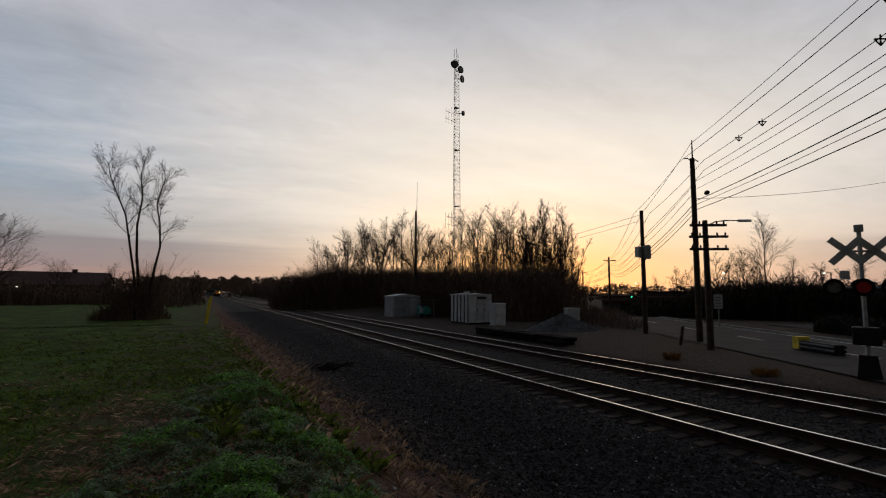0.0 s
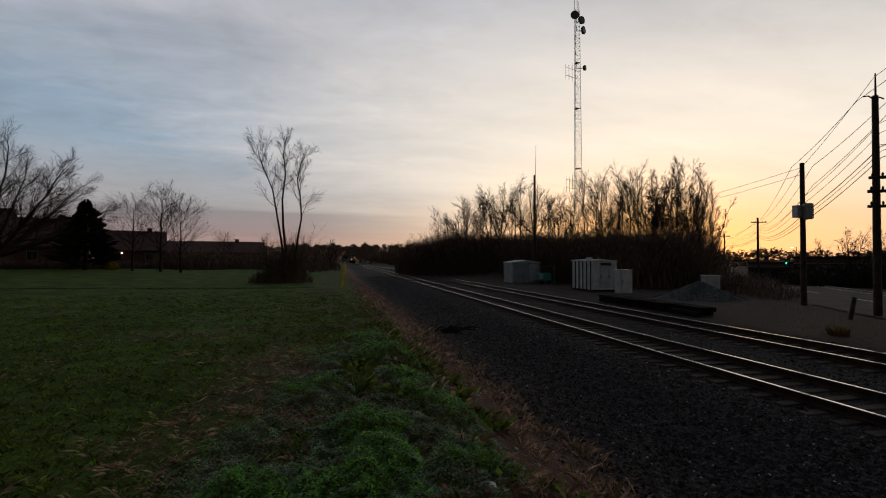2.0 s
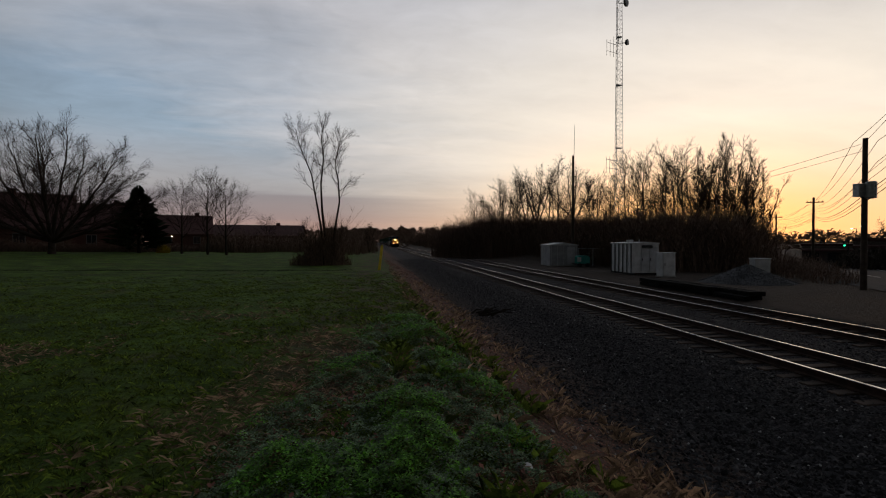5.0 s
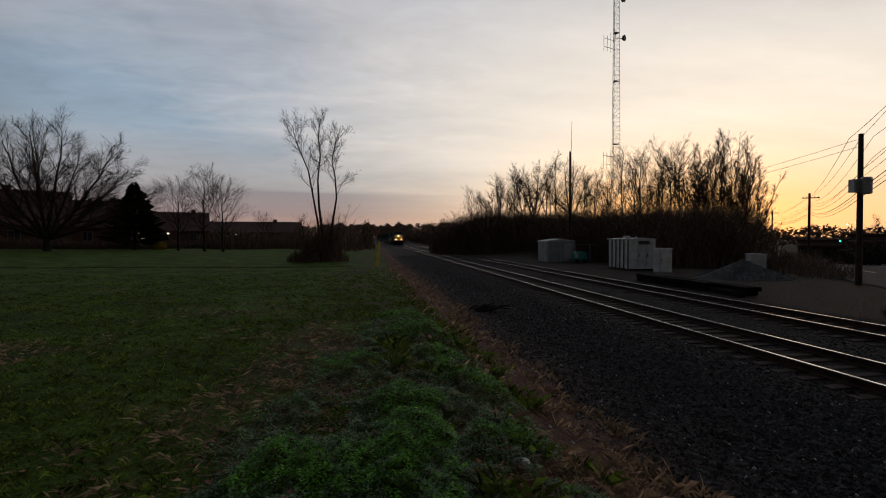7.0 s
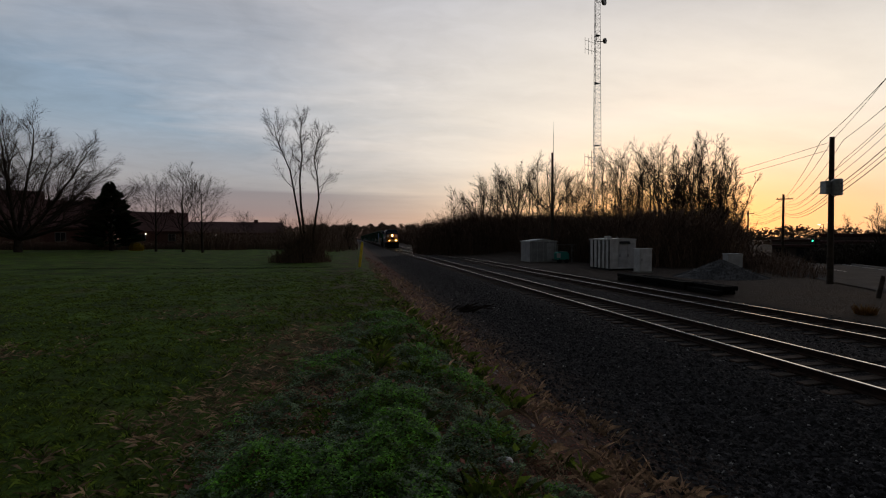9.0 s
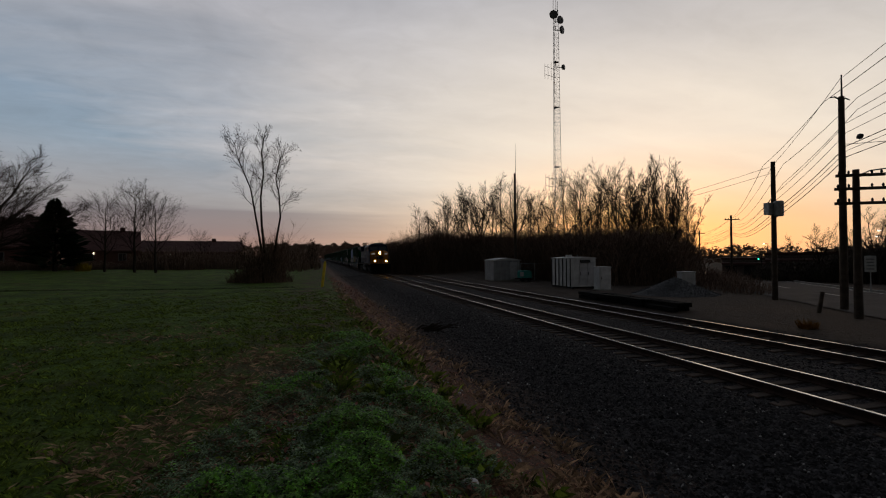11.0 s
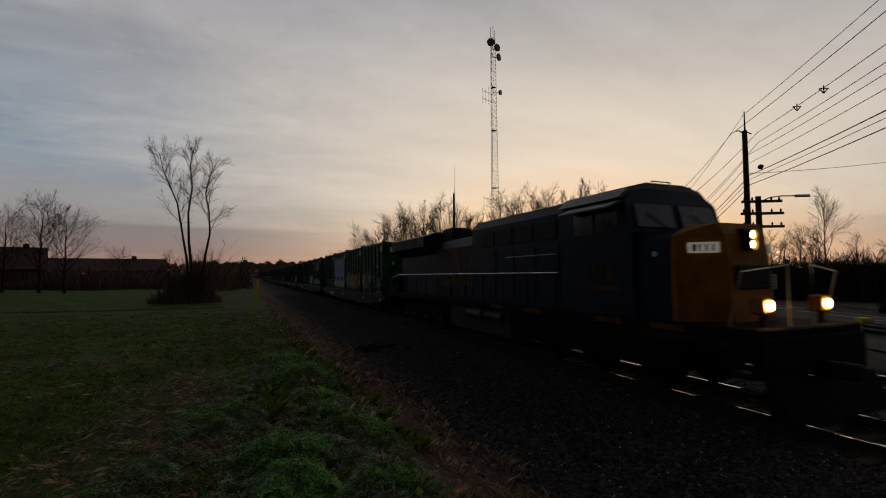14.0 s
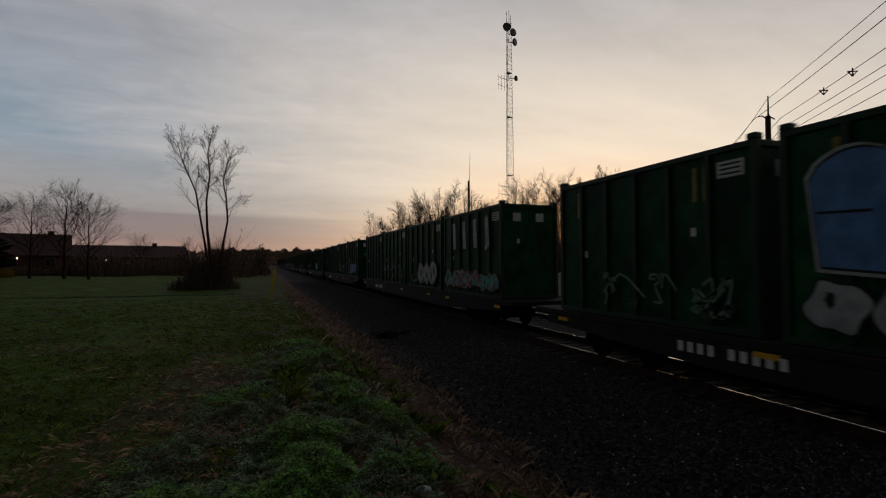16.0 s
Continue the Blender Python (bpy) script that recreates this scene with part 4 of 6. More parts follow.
equipment_shed(), signal_cabinet(), relay_house(), portable_generator(), yard_fence(), gravel_pile(), white_tank(), tie_stack(), marker_post()


# ---- the train ----
SPEED, AT14 = 22.04, 5.68     # metres a second; place of the ditch lights at 14 s
MOVING = []                   # things and their distance behind the ditch lights


def locomotive():
    L = thing("locomotive", pose(NEAR, 330, RAIL), "dark blue diesel locomotive with a yellow nose and lit lamps", "locomotive")
    deck = Mesh().box(-1.52, 1.52, -0.25, 22.5, 1.36, 1.60, 0.03)
    part("frame", deck, BLACK, L, "dark frame and walkway")
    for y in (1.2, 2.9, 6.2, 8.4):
        part("sill_stripe", Mesh().box(-1.535, -1.525, y, y + 0.9, 1.42, 1.54), FLANKYELLOW, L, "dark yellow sill stripe")
    # nose: a wide cab nose with chamfered corners
    def ring(z, f, c, w, back):
        return [(-0.62, f, z), (0.62, f, z), (w, c, z), (w, back, z), (-w, back, z), (-w, c, z)]
    nose = Mesh().loft([ring(1.60, 0.80, 1.45, 1.40, 1.62), ring(3.05, 0.92, 1.50, 1.40, 1.62), ring(3.38, 0.98, 1.52, 1.36, 1.62), ring(3.62, 1.10, 1.55, 0.8, 1.62)])
    part("nose", nose, LOCOYELLOW, L, "golden yellow nose")
    side = Mesh().loft([[(-1.41, 1.60, z), (1.41, 1.60, z), (1.41, 3.0, z), (-1.41, 3.0, z)] for z in (1.6, 3.30)] + [[(-1.3, 1.60, 3.46), (1.3, 1.60, 3.46), (1.41, 3.0, 3.58), (-1.41, 3.0, 3.58)]])
    part("nose_rear", side, LOCOBLUE, L, "dark blue nose flank")
    cab = Mesh().loft([[(-w, 2.55 + s, z), (w, 2.55 + s, z), (w, 5.2, z), (-w, 5.2, z)] for z, w, s in ((1.6, 1.5, 0), (3.5, 1.5, 0), (4.28, 1.46, 0.22), (4.55, 1.15, 0.34), (4.66, 0.6, 0.42))])
    cabob = part("cab", cab, LOCOBLUE, L, "dark blue cab")
    part("cab_roof", Mesh().loft([[(-w, 2.95, z), (w, 2.95, z), (w, 5.3, z), (-w, 5.3, z)] for z, w in ((4.38, 1.5), (4.66, 1.18), (4.79, 0.62))]), LOCOROOF, L, "grey cab roof")
    for a, b in ((-1.3, -0.12), (0.12, 1.3)):
        part("windscreen", Mesh().loft([[(a, 2.54, 3.66), (b, 2.54, 3.66), (b, 2.58, 3.66), (a, 2.58, 3.66)], [(a + (0.0 if a > 0 else 0.06), 2.71, 4.22), (b - (0.06 if a > 0 else 0.0), 2.71, 4.22), (b, 2.78, 4.22), (a, 2.78, 4.22)]]), WINDSCREEN, cabob, "glossy windscreen with the sky's grey-blue painted in")
        part("wiper", Mesh().tube([(a + 0.9, 2.50, 3.62), (a + 0.35, 2.60, 4.0)], 0.015, 4), DARKSTEEL, cabob)
    for y0, y1 in ((3.0, 3.75), (3.85, 4.6)):
        for s in (-1, 1):
            part("side_window", Mesh().box(min(s * 1.475, s * 1.512), max(s * 1.475, s * 1.512), y0, y1, 3.55, 4.2, 0.01), GLASSDARK, cabob)
    part("awning", Mesh().prism([(-1.49, 4.25), (-1.85, 4.12), (-1.85, 4.16), (-1.49, 4.31)], "y", 2.9, 4.8), LOCOROOF, cabob)
    for y in (2.9, 4.2):
        part("roof_handhold", Mesh().tube([(-0.5, y, 4.68), (-0.5, y, 4.82), (0.1, y, 4.82), (0.1, y, 4.68)], 0.018, 5), STEEL, cabob)
    # equipment cabinet behind the cab, engine hood, radiators
    part("equipment_cabinet", Mesh().loft([[(-w, 5.2, z), (w, 5.2, z), (w, 11.15, z), (-w, 11.15, z)] for z, w in ((1.6, 1.32), (4.32, 1.32), (4.62, 1.1), (4.71, 0.7))]), LOCOBLUE, L, "dark blue equipment cabinet")
    for k in range(4):
        part("cabinet_door", Mesh().box(-1.345, -1.32, 5.5 + k * 1.25, 6.6 + k * 1.25, 1.75, 3.4, 0.01), LOCOBLUE, L)
        part("grille", Mesh().box(-1.35, -1.32, 5.6 + k * 1.25, 6.5 + k * 1.25, 3.6, 4.15, 0.01), DARKSTEEL, L, "black ventilation grille")
    hood = Mesh().loft([[(-w, 11.15, z), (w, 11.15, z), (w, 16.3, z), (-w, 16.3, z)] for z, w in ((1.6, 0.95), (3.8, 0.95), (4.16, 0.75), (4.28, 0.4))])
    h = part("engine_hood", hood, LOCOBLUE, L, "dark blue engine hood")
    part("yellow_panel", Mesh().box(-0.962, -0.952, 11.5, 15.6, 2.1, 3.76), FLANKYELLOW, h, "large dark golden panel")
    for k, (a, b) in enumerate(((11.8, 12.6), (13.0, 14.0), (14.4, 15.4))):
        o = Mesh()
        cy, cz = (a + b) / 2, 2.95
        ra, rb = ((0.62, 0.72), (0.5, 0.62), (0.56, 0.7))[k]
        ia, ib = ((0.3, 0.3), (0.08, 0.1), (0.16, 0.4))[k]
        ring1 = [(-0.968, cy + ra * math.cos(t) * (1 + 0.22 * math.cos(3 * t + k)), cz + rb * math.sin(t)) for t in (math.pi * q / 8 for q in range(16))]
        ring2 = [(-0.968, cy + ia * math.cos(t), cz + ib * math.sin(t)) for t in (math.pi * q / 8 for q in range(16))]
        ring1b, ring2b = [(-0.962, y, z) for _, y, z in ring1], [(-0.962, y, z) for _, y, z in ring2]
        o.loft([ring1b, ring1, ring2, ring2b], cap=False)
        part("emblem_shape", o, LOCOBLUE, h, "dark rounded shape on the panel")
    for k in range(7):
        part("hood_door", Mesh().box(-0.975, -0.95, 11.25 + k * 0.7, 11.85 + k * 0.7, 1.7, 2.02, 0.006), LOCOBLUE, h)
    part("exhaust", Mesh().box(-0.5, 0.5, 15.0, 16.2, 4.2, 4.86, 0.04), DARKSTEEL, h)
    horn = part("horn", Mesh().tube([(-0.6, 13.5, 4.55), (0.1, 13.5, 4.55)], 0.05, 6), DARKSTEEL, h)
    for x, s in ((-0.5, -1), (-0.2, 1), (0.1, -1)):
        part("bell", Mesh().tube([(x, 13.5, 4.55), (x, 13.5 + s * 0.3, 4.47), (x, 13.5 + s * 0.42, 4.48)], [0.04, 0.06, 0.13], 8), DARKSTEEL, horn)
    part("horn_bracket", Mesh().tube([(-0.2, 13.5, 4.2), (-0.2, 13.5, 4.55)], 0.04, 5), DARKSTEEL, horn)
    rad = Mesh().prism([(-0.95, 1.6), (0.95, 1.6), (0.95, 3.6), (1.5, 4.0), (1.5, 4.5), (0.8, 4.72), (-0.8, 4.72), (-1.5, 4.5), (-1.5, 4.0), (-0.95, 3.6)], "y", 16.3, 21.5)
    r = part("radiator_hood", rad, LOCOBLUE, L, "flared radiator hood")
    part("radiator_wing", Mesh().prism([(-1.48, 4.05), (1.48, 4.05), (1.48, 4.5), (0.8, 4.7), (-0.8, 4.7), (-1.48, 4.5)], "y", 21.5, 21.95), LOCOBLUE, r)
    part("rear_pilot", Mesh().box(-1.5, 1.5, 22.3, 22.5, 0.45, 1.45, 0.03), BLACK, L)
    part("rear_coupler", Mesh().box(-0.14, 0.14, 22.5, 23.3, 0.74, 1.02, 0.04), BLACK, L)
    part("rear_sand_box", Mesh().box(-1.2, 1.2, 21.5, 21.9, 1.6, 2.5, 0.04), BLACK, L)
    for s in (-1, 1):
        part("rear_handrail", Mesh().tube([(1.46 * s, 22.4, 1.6), (1.46 * s, 22.4, 2.55), (0.5 * s, 22.45, 2.6), (0.5 * s, 22.45, 1.6)], 0.02, 6), BLACK, L)
    part("radiator_screen", Mesh().prism([(-1.51, 4.05), (-1.51, 4.45), (-1.52, 4.45), (-1.52, 4.05)], "y", 17.3, 21.2), DARKSTEEL, r)
    # lamps
    for z in (3.36, 3.16):
        hl = part("headlight", Mesh().disc((0.0, 0.86, z), (0, -1, 0), 0.09, 0.02), LAMPWARM, L, "lit warm headlight")
        part("bezel", Mesh().tube([(0.0, 0.88, z), (0.0, 0.77, z)], 0.104, 16, cap=False), DARKSTEEL, hl, "deep dark lamp bezel")
    part("headlight_housing", Mesh().box(-0.17, 0.17, 0.88, 1.2, 3.02, 3.50, 0.04), DARKSTEEL, L)
    for s in (-1, 1):
        part("ditch_light", Mesh().disc((0.85 * s, -0.02, 1.98), (0, -1, 0), 0.09, 0.02), LAMPWARM, L, "lit warm ditch light")
        part("ditch_light_housing", Mesh().box(0.85 * s - 0.15, 0.85 * s + 0.15, 0.0, 0.25, 1.82, 2.14, 0.03), LOCOYELLOW, L)
        part("ditch_light_bracket", Mesh().box(0.85 * s - 0.04, 0.85 * s + 0.04, 0.05, 0.15, 1.58, 1.84), DARKSTEEL, L)
        ang = -44 if s < 0 else 44
        nb = part("number_board", Mesh().box(-0.29, 0.29, -0.02, 0.02, -0.11, 0.11, 0.01), NUMBERGLOW, L, "lit white number board", m=pose(0.99 * s, 1.16, 3.1, 0, 0, ang * 0.98 if s > 0 else ang))
        for k in range(4):
            part("board_bar", Mesh().box(-0.2 + k * 0.12, -0.2 + k * 0.12 + (0.07 if k == 0 else 0.035), -0.026, -0.021, -0.065, 0.065), DARKSTEEL, nb)
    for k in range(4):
        part("side_mark", Mesh().box(-1.513, -1.503, 3.2 + k * 0.3, 3.2 + k * 0.3 + (0.2 if k == 0 else 0.07), 2.45, 2.8), FLANKYELLOW, cabob, "dark yellow bar")
    part("side_stripe", Mesh().box(-1.512, -1.503, 3.0, 4.4, 2.2, 2.28), FLANKYELLOW, cabob)
    part("sight_reflector", Mesh().disc((-1.41, 2.0, 3.0), (-1, 0, 0), 0.06, 0.015), LABELWHITE, L)
    # raised dark plate draws the shade of a recess; the nose has no hollow
    part("nose_recess", Mesh().box(-0.5, 0.5, 0.79, 0.86, 2.25, 2.75, 0.03), DARKSTEEL, L, "flat dark plate for the shaded recess below the headlights")
    # pilot, plow, coupler, steps
    part("pilot", Mesh().box(-1.5, 1.5, -0.3, -0.1, 0.75, 1.45, 0.03), BLACK, L)
    part("plow", Mesh().prism([(-0.35, 0.12), (-0.75, 0.12), (-0.42, 0.75), (-0.3, 0.75)], "x", -1.45, 1.45), BLACK, L)
    part("coupler", Mesh().box(-0.14, 0.14, -0.95, -0.3, 0.74, 1.02, 0.04), BLACK, L)
    for y in (-0.15, 21.9):
        for s in (-1, 1):
            for k in range(4):
                part("step", Mesh().box(min(s * 1.15, s * 1.53), max(s * 1.15, s * 1.53), y, y + 0.5, 0.45 + k * 0.28, 0.49 + k * 0.28), BLACK, L)
    # handrails
    rail = [(-1.46, 5.4, 2.62), (-1.46, 20.6, 2.62), (-1.46, 21.9, 2.45), (-1.46, 22.3, 1.6)]
    part("handrail", Mesh().tube(rail, 0.02, 6), mat("worn_bright_handrail", (0.5, 0.5, 0.5), 0.3, 0.8), L, "bright worn handrail")
    for k in range(11):
        part("stanchion", Mesh().tube([(-1.46, 5.5 + k * 1.5, 1.6), (-1.46, 5.5 + k * 1.5, 2.62)], 0.018, 5), BLACK, L)
    for s in (-1, 1):
        part("front_handrail", Mesh().tube([(1.4 * s, 0.35, 1.6), (1.4 * s, 0.1, 2.6), (0.35 * s, -0.05, 2.72), (0.35 * s, -0.05, 1.6)], 0.02, 6), STEEL, L)
    part("cab_handrail", Mesh().tube([(-1.54, 5.4, 3.15), (-1.54, 8.2, 3.15)], 0.015, 5), STEEL, L)
    # trucks, wheels, tank
    for y in (2.2, 14.9):
        t = part("truck", Mesh().prism([(y - 0.6, 0.55), (y + 4.9, 0.55), (y + 4.9, 0.95), (y + 4.3, 1.1), (y, 1.1), (y - 0.6, 0.95)], "x", -1.28, 1.28), BLACK, L, "black six-wheel truck")
        for k in range(3):
            for s in (-0.75, 0.75):
                part("wheel", Mesh().disc((s - 0.07, y + 0.2 + k * 2.0, 0.53), (1, 0, 0), 0.53, 0.14, 20), BLACK, t)
            part("axle_box", Mesh().box(-1.36, -1.28, y + 0.02 + k * 2.0, y + 0.38 + k * 2.0, 0.4, 0.72, 0.03), BLACK, t)
    part("fuel_tank", Mesh().prism([(-1.35, 0.45), (-1.1, 0.3), (1.1, 0.3), (1.35, 0.45), (1.4, 1.36), (-1.4, 1.36)], "y", 8.2, 13.2), mat("grey_tank", (0.03, 0.03, 0.031), 0.7), L, "dull grey fuel tank")
    for y in (8.6, 10.1):
        part("air_reservoir", Mesh().tube([(-1.42, y, 1.1), (-1.42, y + 1.2, 1.1)], 0.16, 10), mat("grey_tank", (0.1, 0.1, 0.105)), L)
    MOVING.append((L, 0.0))


CW, CL, CH, CZ = 1.25, 6.06, 3.62, 1.20     # half width, length, height and foot of a container


def container_meshes():
    out = {}
    out["body"] = Mesh().box(-CW + 0.05, CW - 0.05, 0.05, CL - 0.05, CZ + 0.1, CZ + CH - 0.06).data("body", BOXGREEN)
    post = Mesh()
    for x in (-CW, CW - 0.14):
        for y in (0, CL - 0.14):
            post.box(x, x + 0.14, y, y + 0.14, CZ, CZ + CH, 0.012)
    for z in (CZ, CZ + CH - 0.12):
        for x in (-CW, CW - 0.1):
            post.box(x, x + 0.1, 0.14, CL - 0.14, z, z + 0.12, 0.01)
        for y in (0, CL - 0.1):
            post.box(-CW + 0.14, CW - 0.14, y, y + 0.1, z, z + 0.12, 0.01)
    out["frame"] = post.data("frame", BOXRAIL)
    out["side_post"] = Mesh().box(-0.05, 0.05, -0.06, 0.06, CZ + 0.12, CZ + CH - 0.12, 0.012).data("side_post", BOXRAIL)
    out["corner_casting"] = Mesh().box(-0.1, 0.1, -0.1, 0.1, 0, 0.12, 0.02).data("corner_casting", BOXRAIL)
    out["placard"] = Mesh().box(-0.006, 0.006, -0.28, 0.28, -0.16, 0.16).data("placard", LABELWHITE)
    out["placard_bar"] = Mesh().box(-0.003, 0.003, -0.22, 0.22, -0.018, 0.018).data("placard_bar", BOXRAIL)
    out["small_label"] = Mesh().box(-0.006, 0.006, -0.06, 0.06, -0.09, 0.09).data("small_label", LABELWHITE)
    out["stripe"] = Mesh().box(-0.006, 0.006, -0.05, 0.05, -0.35, 0.35).data("stripe", mat("faded_yellow", (0.30, 0.24, 0.04), 0.6, vary=0.3))
    return out


def blob(cy, cz, ry, rz, seed, lobes=5, amount=0.15):
    rng = random.Random(seed)
    ph = rng.uniform(0, 6)
    return [(cy + ry * math.cos(t) * (1 + amount * math.sin(lobes * t + ph)), cz + rz * math.sin(t) * (1 + amount * math.cos(lobes * t + ph))) for t in (2 * math.pi * k / 28 for k in range(28))]


def paint(outline, x, material, name, parent, label=""):
    return part(name, Mesh().prism(outline, "x", x - 0.003, x), material, parent, label)


def spray(name, c):
    return mat("spray_" + name, c, 0.55, vary=0.25, scale=3, fine=25, bump=0.02)


SPRAY = {"blue": spray("blue", (0.10, 0.24, 0.52)), "white": spray("white", (0.40, 0.42, 0.43)), "teal": spray("teal", (0.05, 0.42, 0.36)), "yellow": spray("yellow", (0.36, 0.25, 0.02)),
         "black": spray("black", (0.01, 0.01, 0.012)), "grey": spray("grey", (0.22, 0.23, 0.25)), "pale_green": spray("pale_green", (0.16, 0.26, 0.18)), "pink": spray("pink", (0.40, 0.10, 0.12))}


def paint_bars(parent, y0, y1, z0, z1, n, colour, seed, edge="black", fat=0.36):
    """Fat spray-painted patches side by side, dark rims behind."""
    rng = random.Random(seed)
    X = -CW - 0.052
    w = (y1 - y0) / n
    h = z1 - z0
    for k in range(n):
        cy, cz = y0 + w * (k + 0.5 + rng.uniform(-0.1, 0.1)), z0 + h * rng.uniform(0.42, 0.58)
        ry, rz = w * rng.uniform(0.46, 0.6), h * rng.uniform(0.4, 0.52)
        lobes, lift = rng.choice((2, 3, 4)), 0.0015 * (k % 2)
        seed_k = rng.randrange(9999)
        paint(blob(cy, cz, ry + 0.05, rz + 0.05, seed_k, lobes, 0.2), X - lift, SPRAY[edge or "black"], "graffiti_outline", parent)
        paint(blob(cy, cz, ry, rz, seed_k, lobes, 0.2), X - lift - 0.004, SPRAY[colour], "graffiti_patch", parent)
        for j in range(2):
            paint(blob(cy + ry * rng.uniform(-0.4, 0.4), cz + rz * rng.uniform(-0.4, 0.4), ry * rng.uniform(0.07, 0.14) + fat * 0.02, rz * rng.uniform(0.25, 0.45), seed_k + j, 2, 0.25),
                  X - lift - 0.008, SPRAY["black"], "graffiti_gap", parent)


def strokes(parent, y0, y1, z0, z1, n, colour, seed, w=0.035, lift=0.0):
    """Thin scrawled lines."""
    rng = random.Random(seed)
    X = -CW - 0.052 - lift
    for k in range(n):
        y, z = rng.uniform(y0, y1), rng.uniform(z0, z1)
        pts = [(y, z)]
        for j in range(5):
            y, z = min(y1, max(y0, y + rng.uniform(-0.35, 0.35))), min(z1, max(z0, z + rng.uniform(-0.4, 0.4)))
            pts.append((y, z))
        sh = Mesh()
        for (a, b), (c, d) in zip(pts, pts[1:]):
            l = math.hypot(c - a, d - b) + 1e-6
            oy, oz = -(d - b) / l * w, (c - a) / l * w
            sh.prism([(a - oy, b - oz), (c - oy, d - oz), (c + oy, d + oz), (a + oy, b + oz)], "x", X - 0.004, X)
        part("graffiti_scrawl", sh, SPRAY[colour], parent)


LABEL = "tall dark green waste container on a flatcar"


def containers():
    M = container_meshes()
    rng = random.Random(12)

    def container(back, label=LABEL):
        c = thing("container", pose(NEAR, 330 + back, RAIL), label, "container", "containers on the train")
        part("body", M["body"], None, c)
        part("frame", M["frame"], None, c)
        for k in range(1, 6):
            part("side_post", M["side_post"], None, c, m=pose(-CW + 0.02, CL * k / 6, 0))
        for y in (0.1, CL - 0.1):
            for x in (-CW + 0.1, CW - 0.1):
                part("corner_casting", M["corner_casting"], None, c, m=pose(x, y, CZ + CH))
        p = part("placard", M["placard"], None, c, "small white placard", m=pose(-CW + 0.04, 0.55, CZ + CH - 0.45))
        for k in range(3):
            part("placard_bar", M["placard_bar"], None, p, m=pose(-0.008, 0, 0.09 - 0.09 * k))
        for x in (-0.55, 0.45):
            part("placard", M["placard"], None, c, m=pose(x, 0.04, CZ + CH - 0.5, 0, 0, 90) @ Matrix.Diagonal((1, 0.6, 1, 1)))
        part("small_label", M["small_label"], None, c, m=pose(-CW + 0.04, 1.4, CZ + 2.0))
        part("small_label", M["small_label"], None, c, m=pose(-CW + 0.04, 4.9, CZ + 1.6))
        part("small_label", M["small_label"], None, c, m=pose(-0.5, 0.04, CZ + 2.2, 0, 0, 90))
        for y in (1.1, 1.35, 5.2):
            part("stripe", M["stripe"], None, c, m=pose(-CW + 0.04, y, CZ + CH - 0.65))
        MOVING.append((c, back))
        return c

    flat = {"deck": Mesh().box(-1.3, 1.3, -0.9, 26.8, 1.0, 1.18, 0.02).data("deck", FLATCAR),
            "sill": Mesh().prism([(0.0, 1.0), (26.0, 1.0), (26.0, 0.78), (20.5, 0.49), (5.5, 0.49), (0.0, 0.78)], "x", -1.32, -1.24).data("side_sill", FLATCAR),
            "sill2": Mesh().prism([(0.0, 1.0), (26.0, 1.0), (26.0, 0.78), (20.5, 0.49), (5.5, 0.49), (0.0, 0.78)], "x", 1.24, 1.32).data("side_sill", FLATCAR),
            "coupler": Mesh().box(-0.13, 0.13, -1.75, -0.9, 0.75, 1.0, 0.03).data("coupler", DARKSTEEL),
            "truck": Mesh().prism([(-1.3, 0.35), (1.3, 0.35), (1.2, 0.6), (0.4, 0.8), (-0.4, 0.8), (-1.2, 0.6)], "x", -1.05, 1.05).data("truck", BLACK),
            "wheel": Mesh().disc((-0.07, 0, 0.42), (1, 0, 0), 0.42, 0.14, 18).data("wheel", BLACK),
            "reflector": Mesh().box(-0.008, 0.008, -0.23, 0.23, -0.05, 0.05).data("reflector", mat("yellow_reflector", (0.75, 0.40, 0.04), 0.4, vary=0.1, bump=0)),
            "mark": Mesh().box(-0.006, 0.006, -0.065, 0.065, -0.105, 0.105).data("lettering_bar", LABELWHITE)}

    def flatcar(back):
        c = thing("flatcar", pose(NEAR, 330 + back, RAIL), "long weathered flatcar loaded with four green containers", "flatcar", "flatcars of the train")
        part("deck", flat["deck"], None, c)
        part("side_sill", flat["sill"], None, c)
        part("side_sill", flat["sill2"], None, c)
        part("coupler", flat["coupler"], None, c)
        part("coupler", flat["coupler"], None, c, m=pose(0, 25.9, 0, 0, 0, 180))
        for y in (2.6, 23.3):
            t = part("truck", flat["truck"], None, c, m=pose(0, y, 0))
            for d in (-0.9, 0.9):
                for s in (-0.75, 0.75):
                    part("wheel", flat["wheel"], None, t, m=pose(s, d, 0))
        for y in (0.2, 5.4, 8.2, 13.5, 19.2, 25.2):
            part("reflector", flat["reflector"], None, c, "yellow reflector", m=pose(-1.33, y, 0.93))
        for k, y in enumerate((18.9, 19.14, 19.38, 19.62, 19.86, 20.3, 20.54, 20.78, 21.02)):
            part("lettering_bar", flat["mark"], None, c, "white lettering bar", m=pose(-1.33, y, 0.83))
        MOVING.append((c, back))
        return c

    PITCH, CAR, FIRST = 6.45, 29.2, 24.98
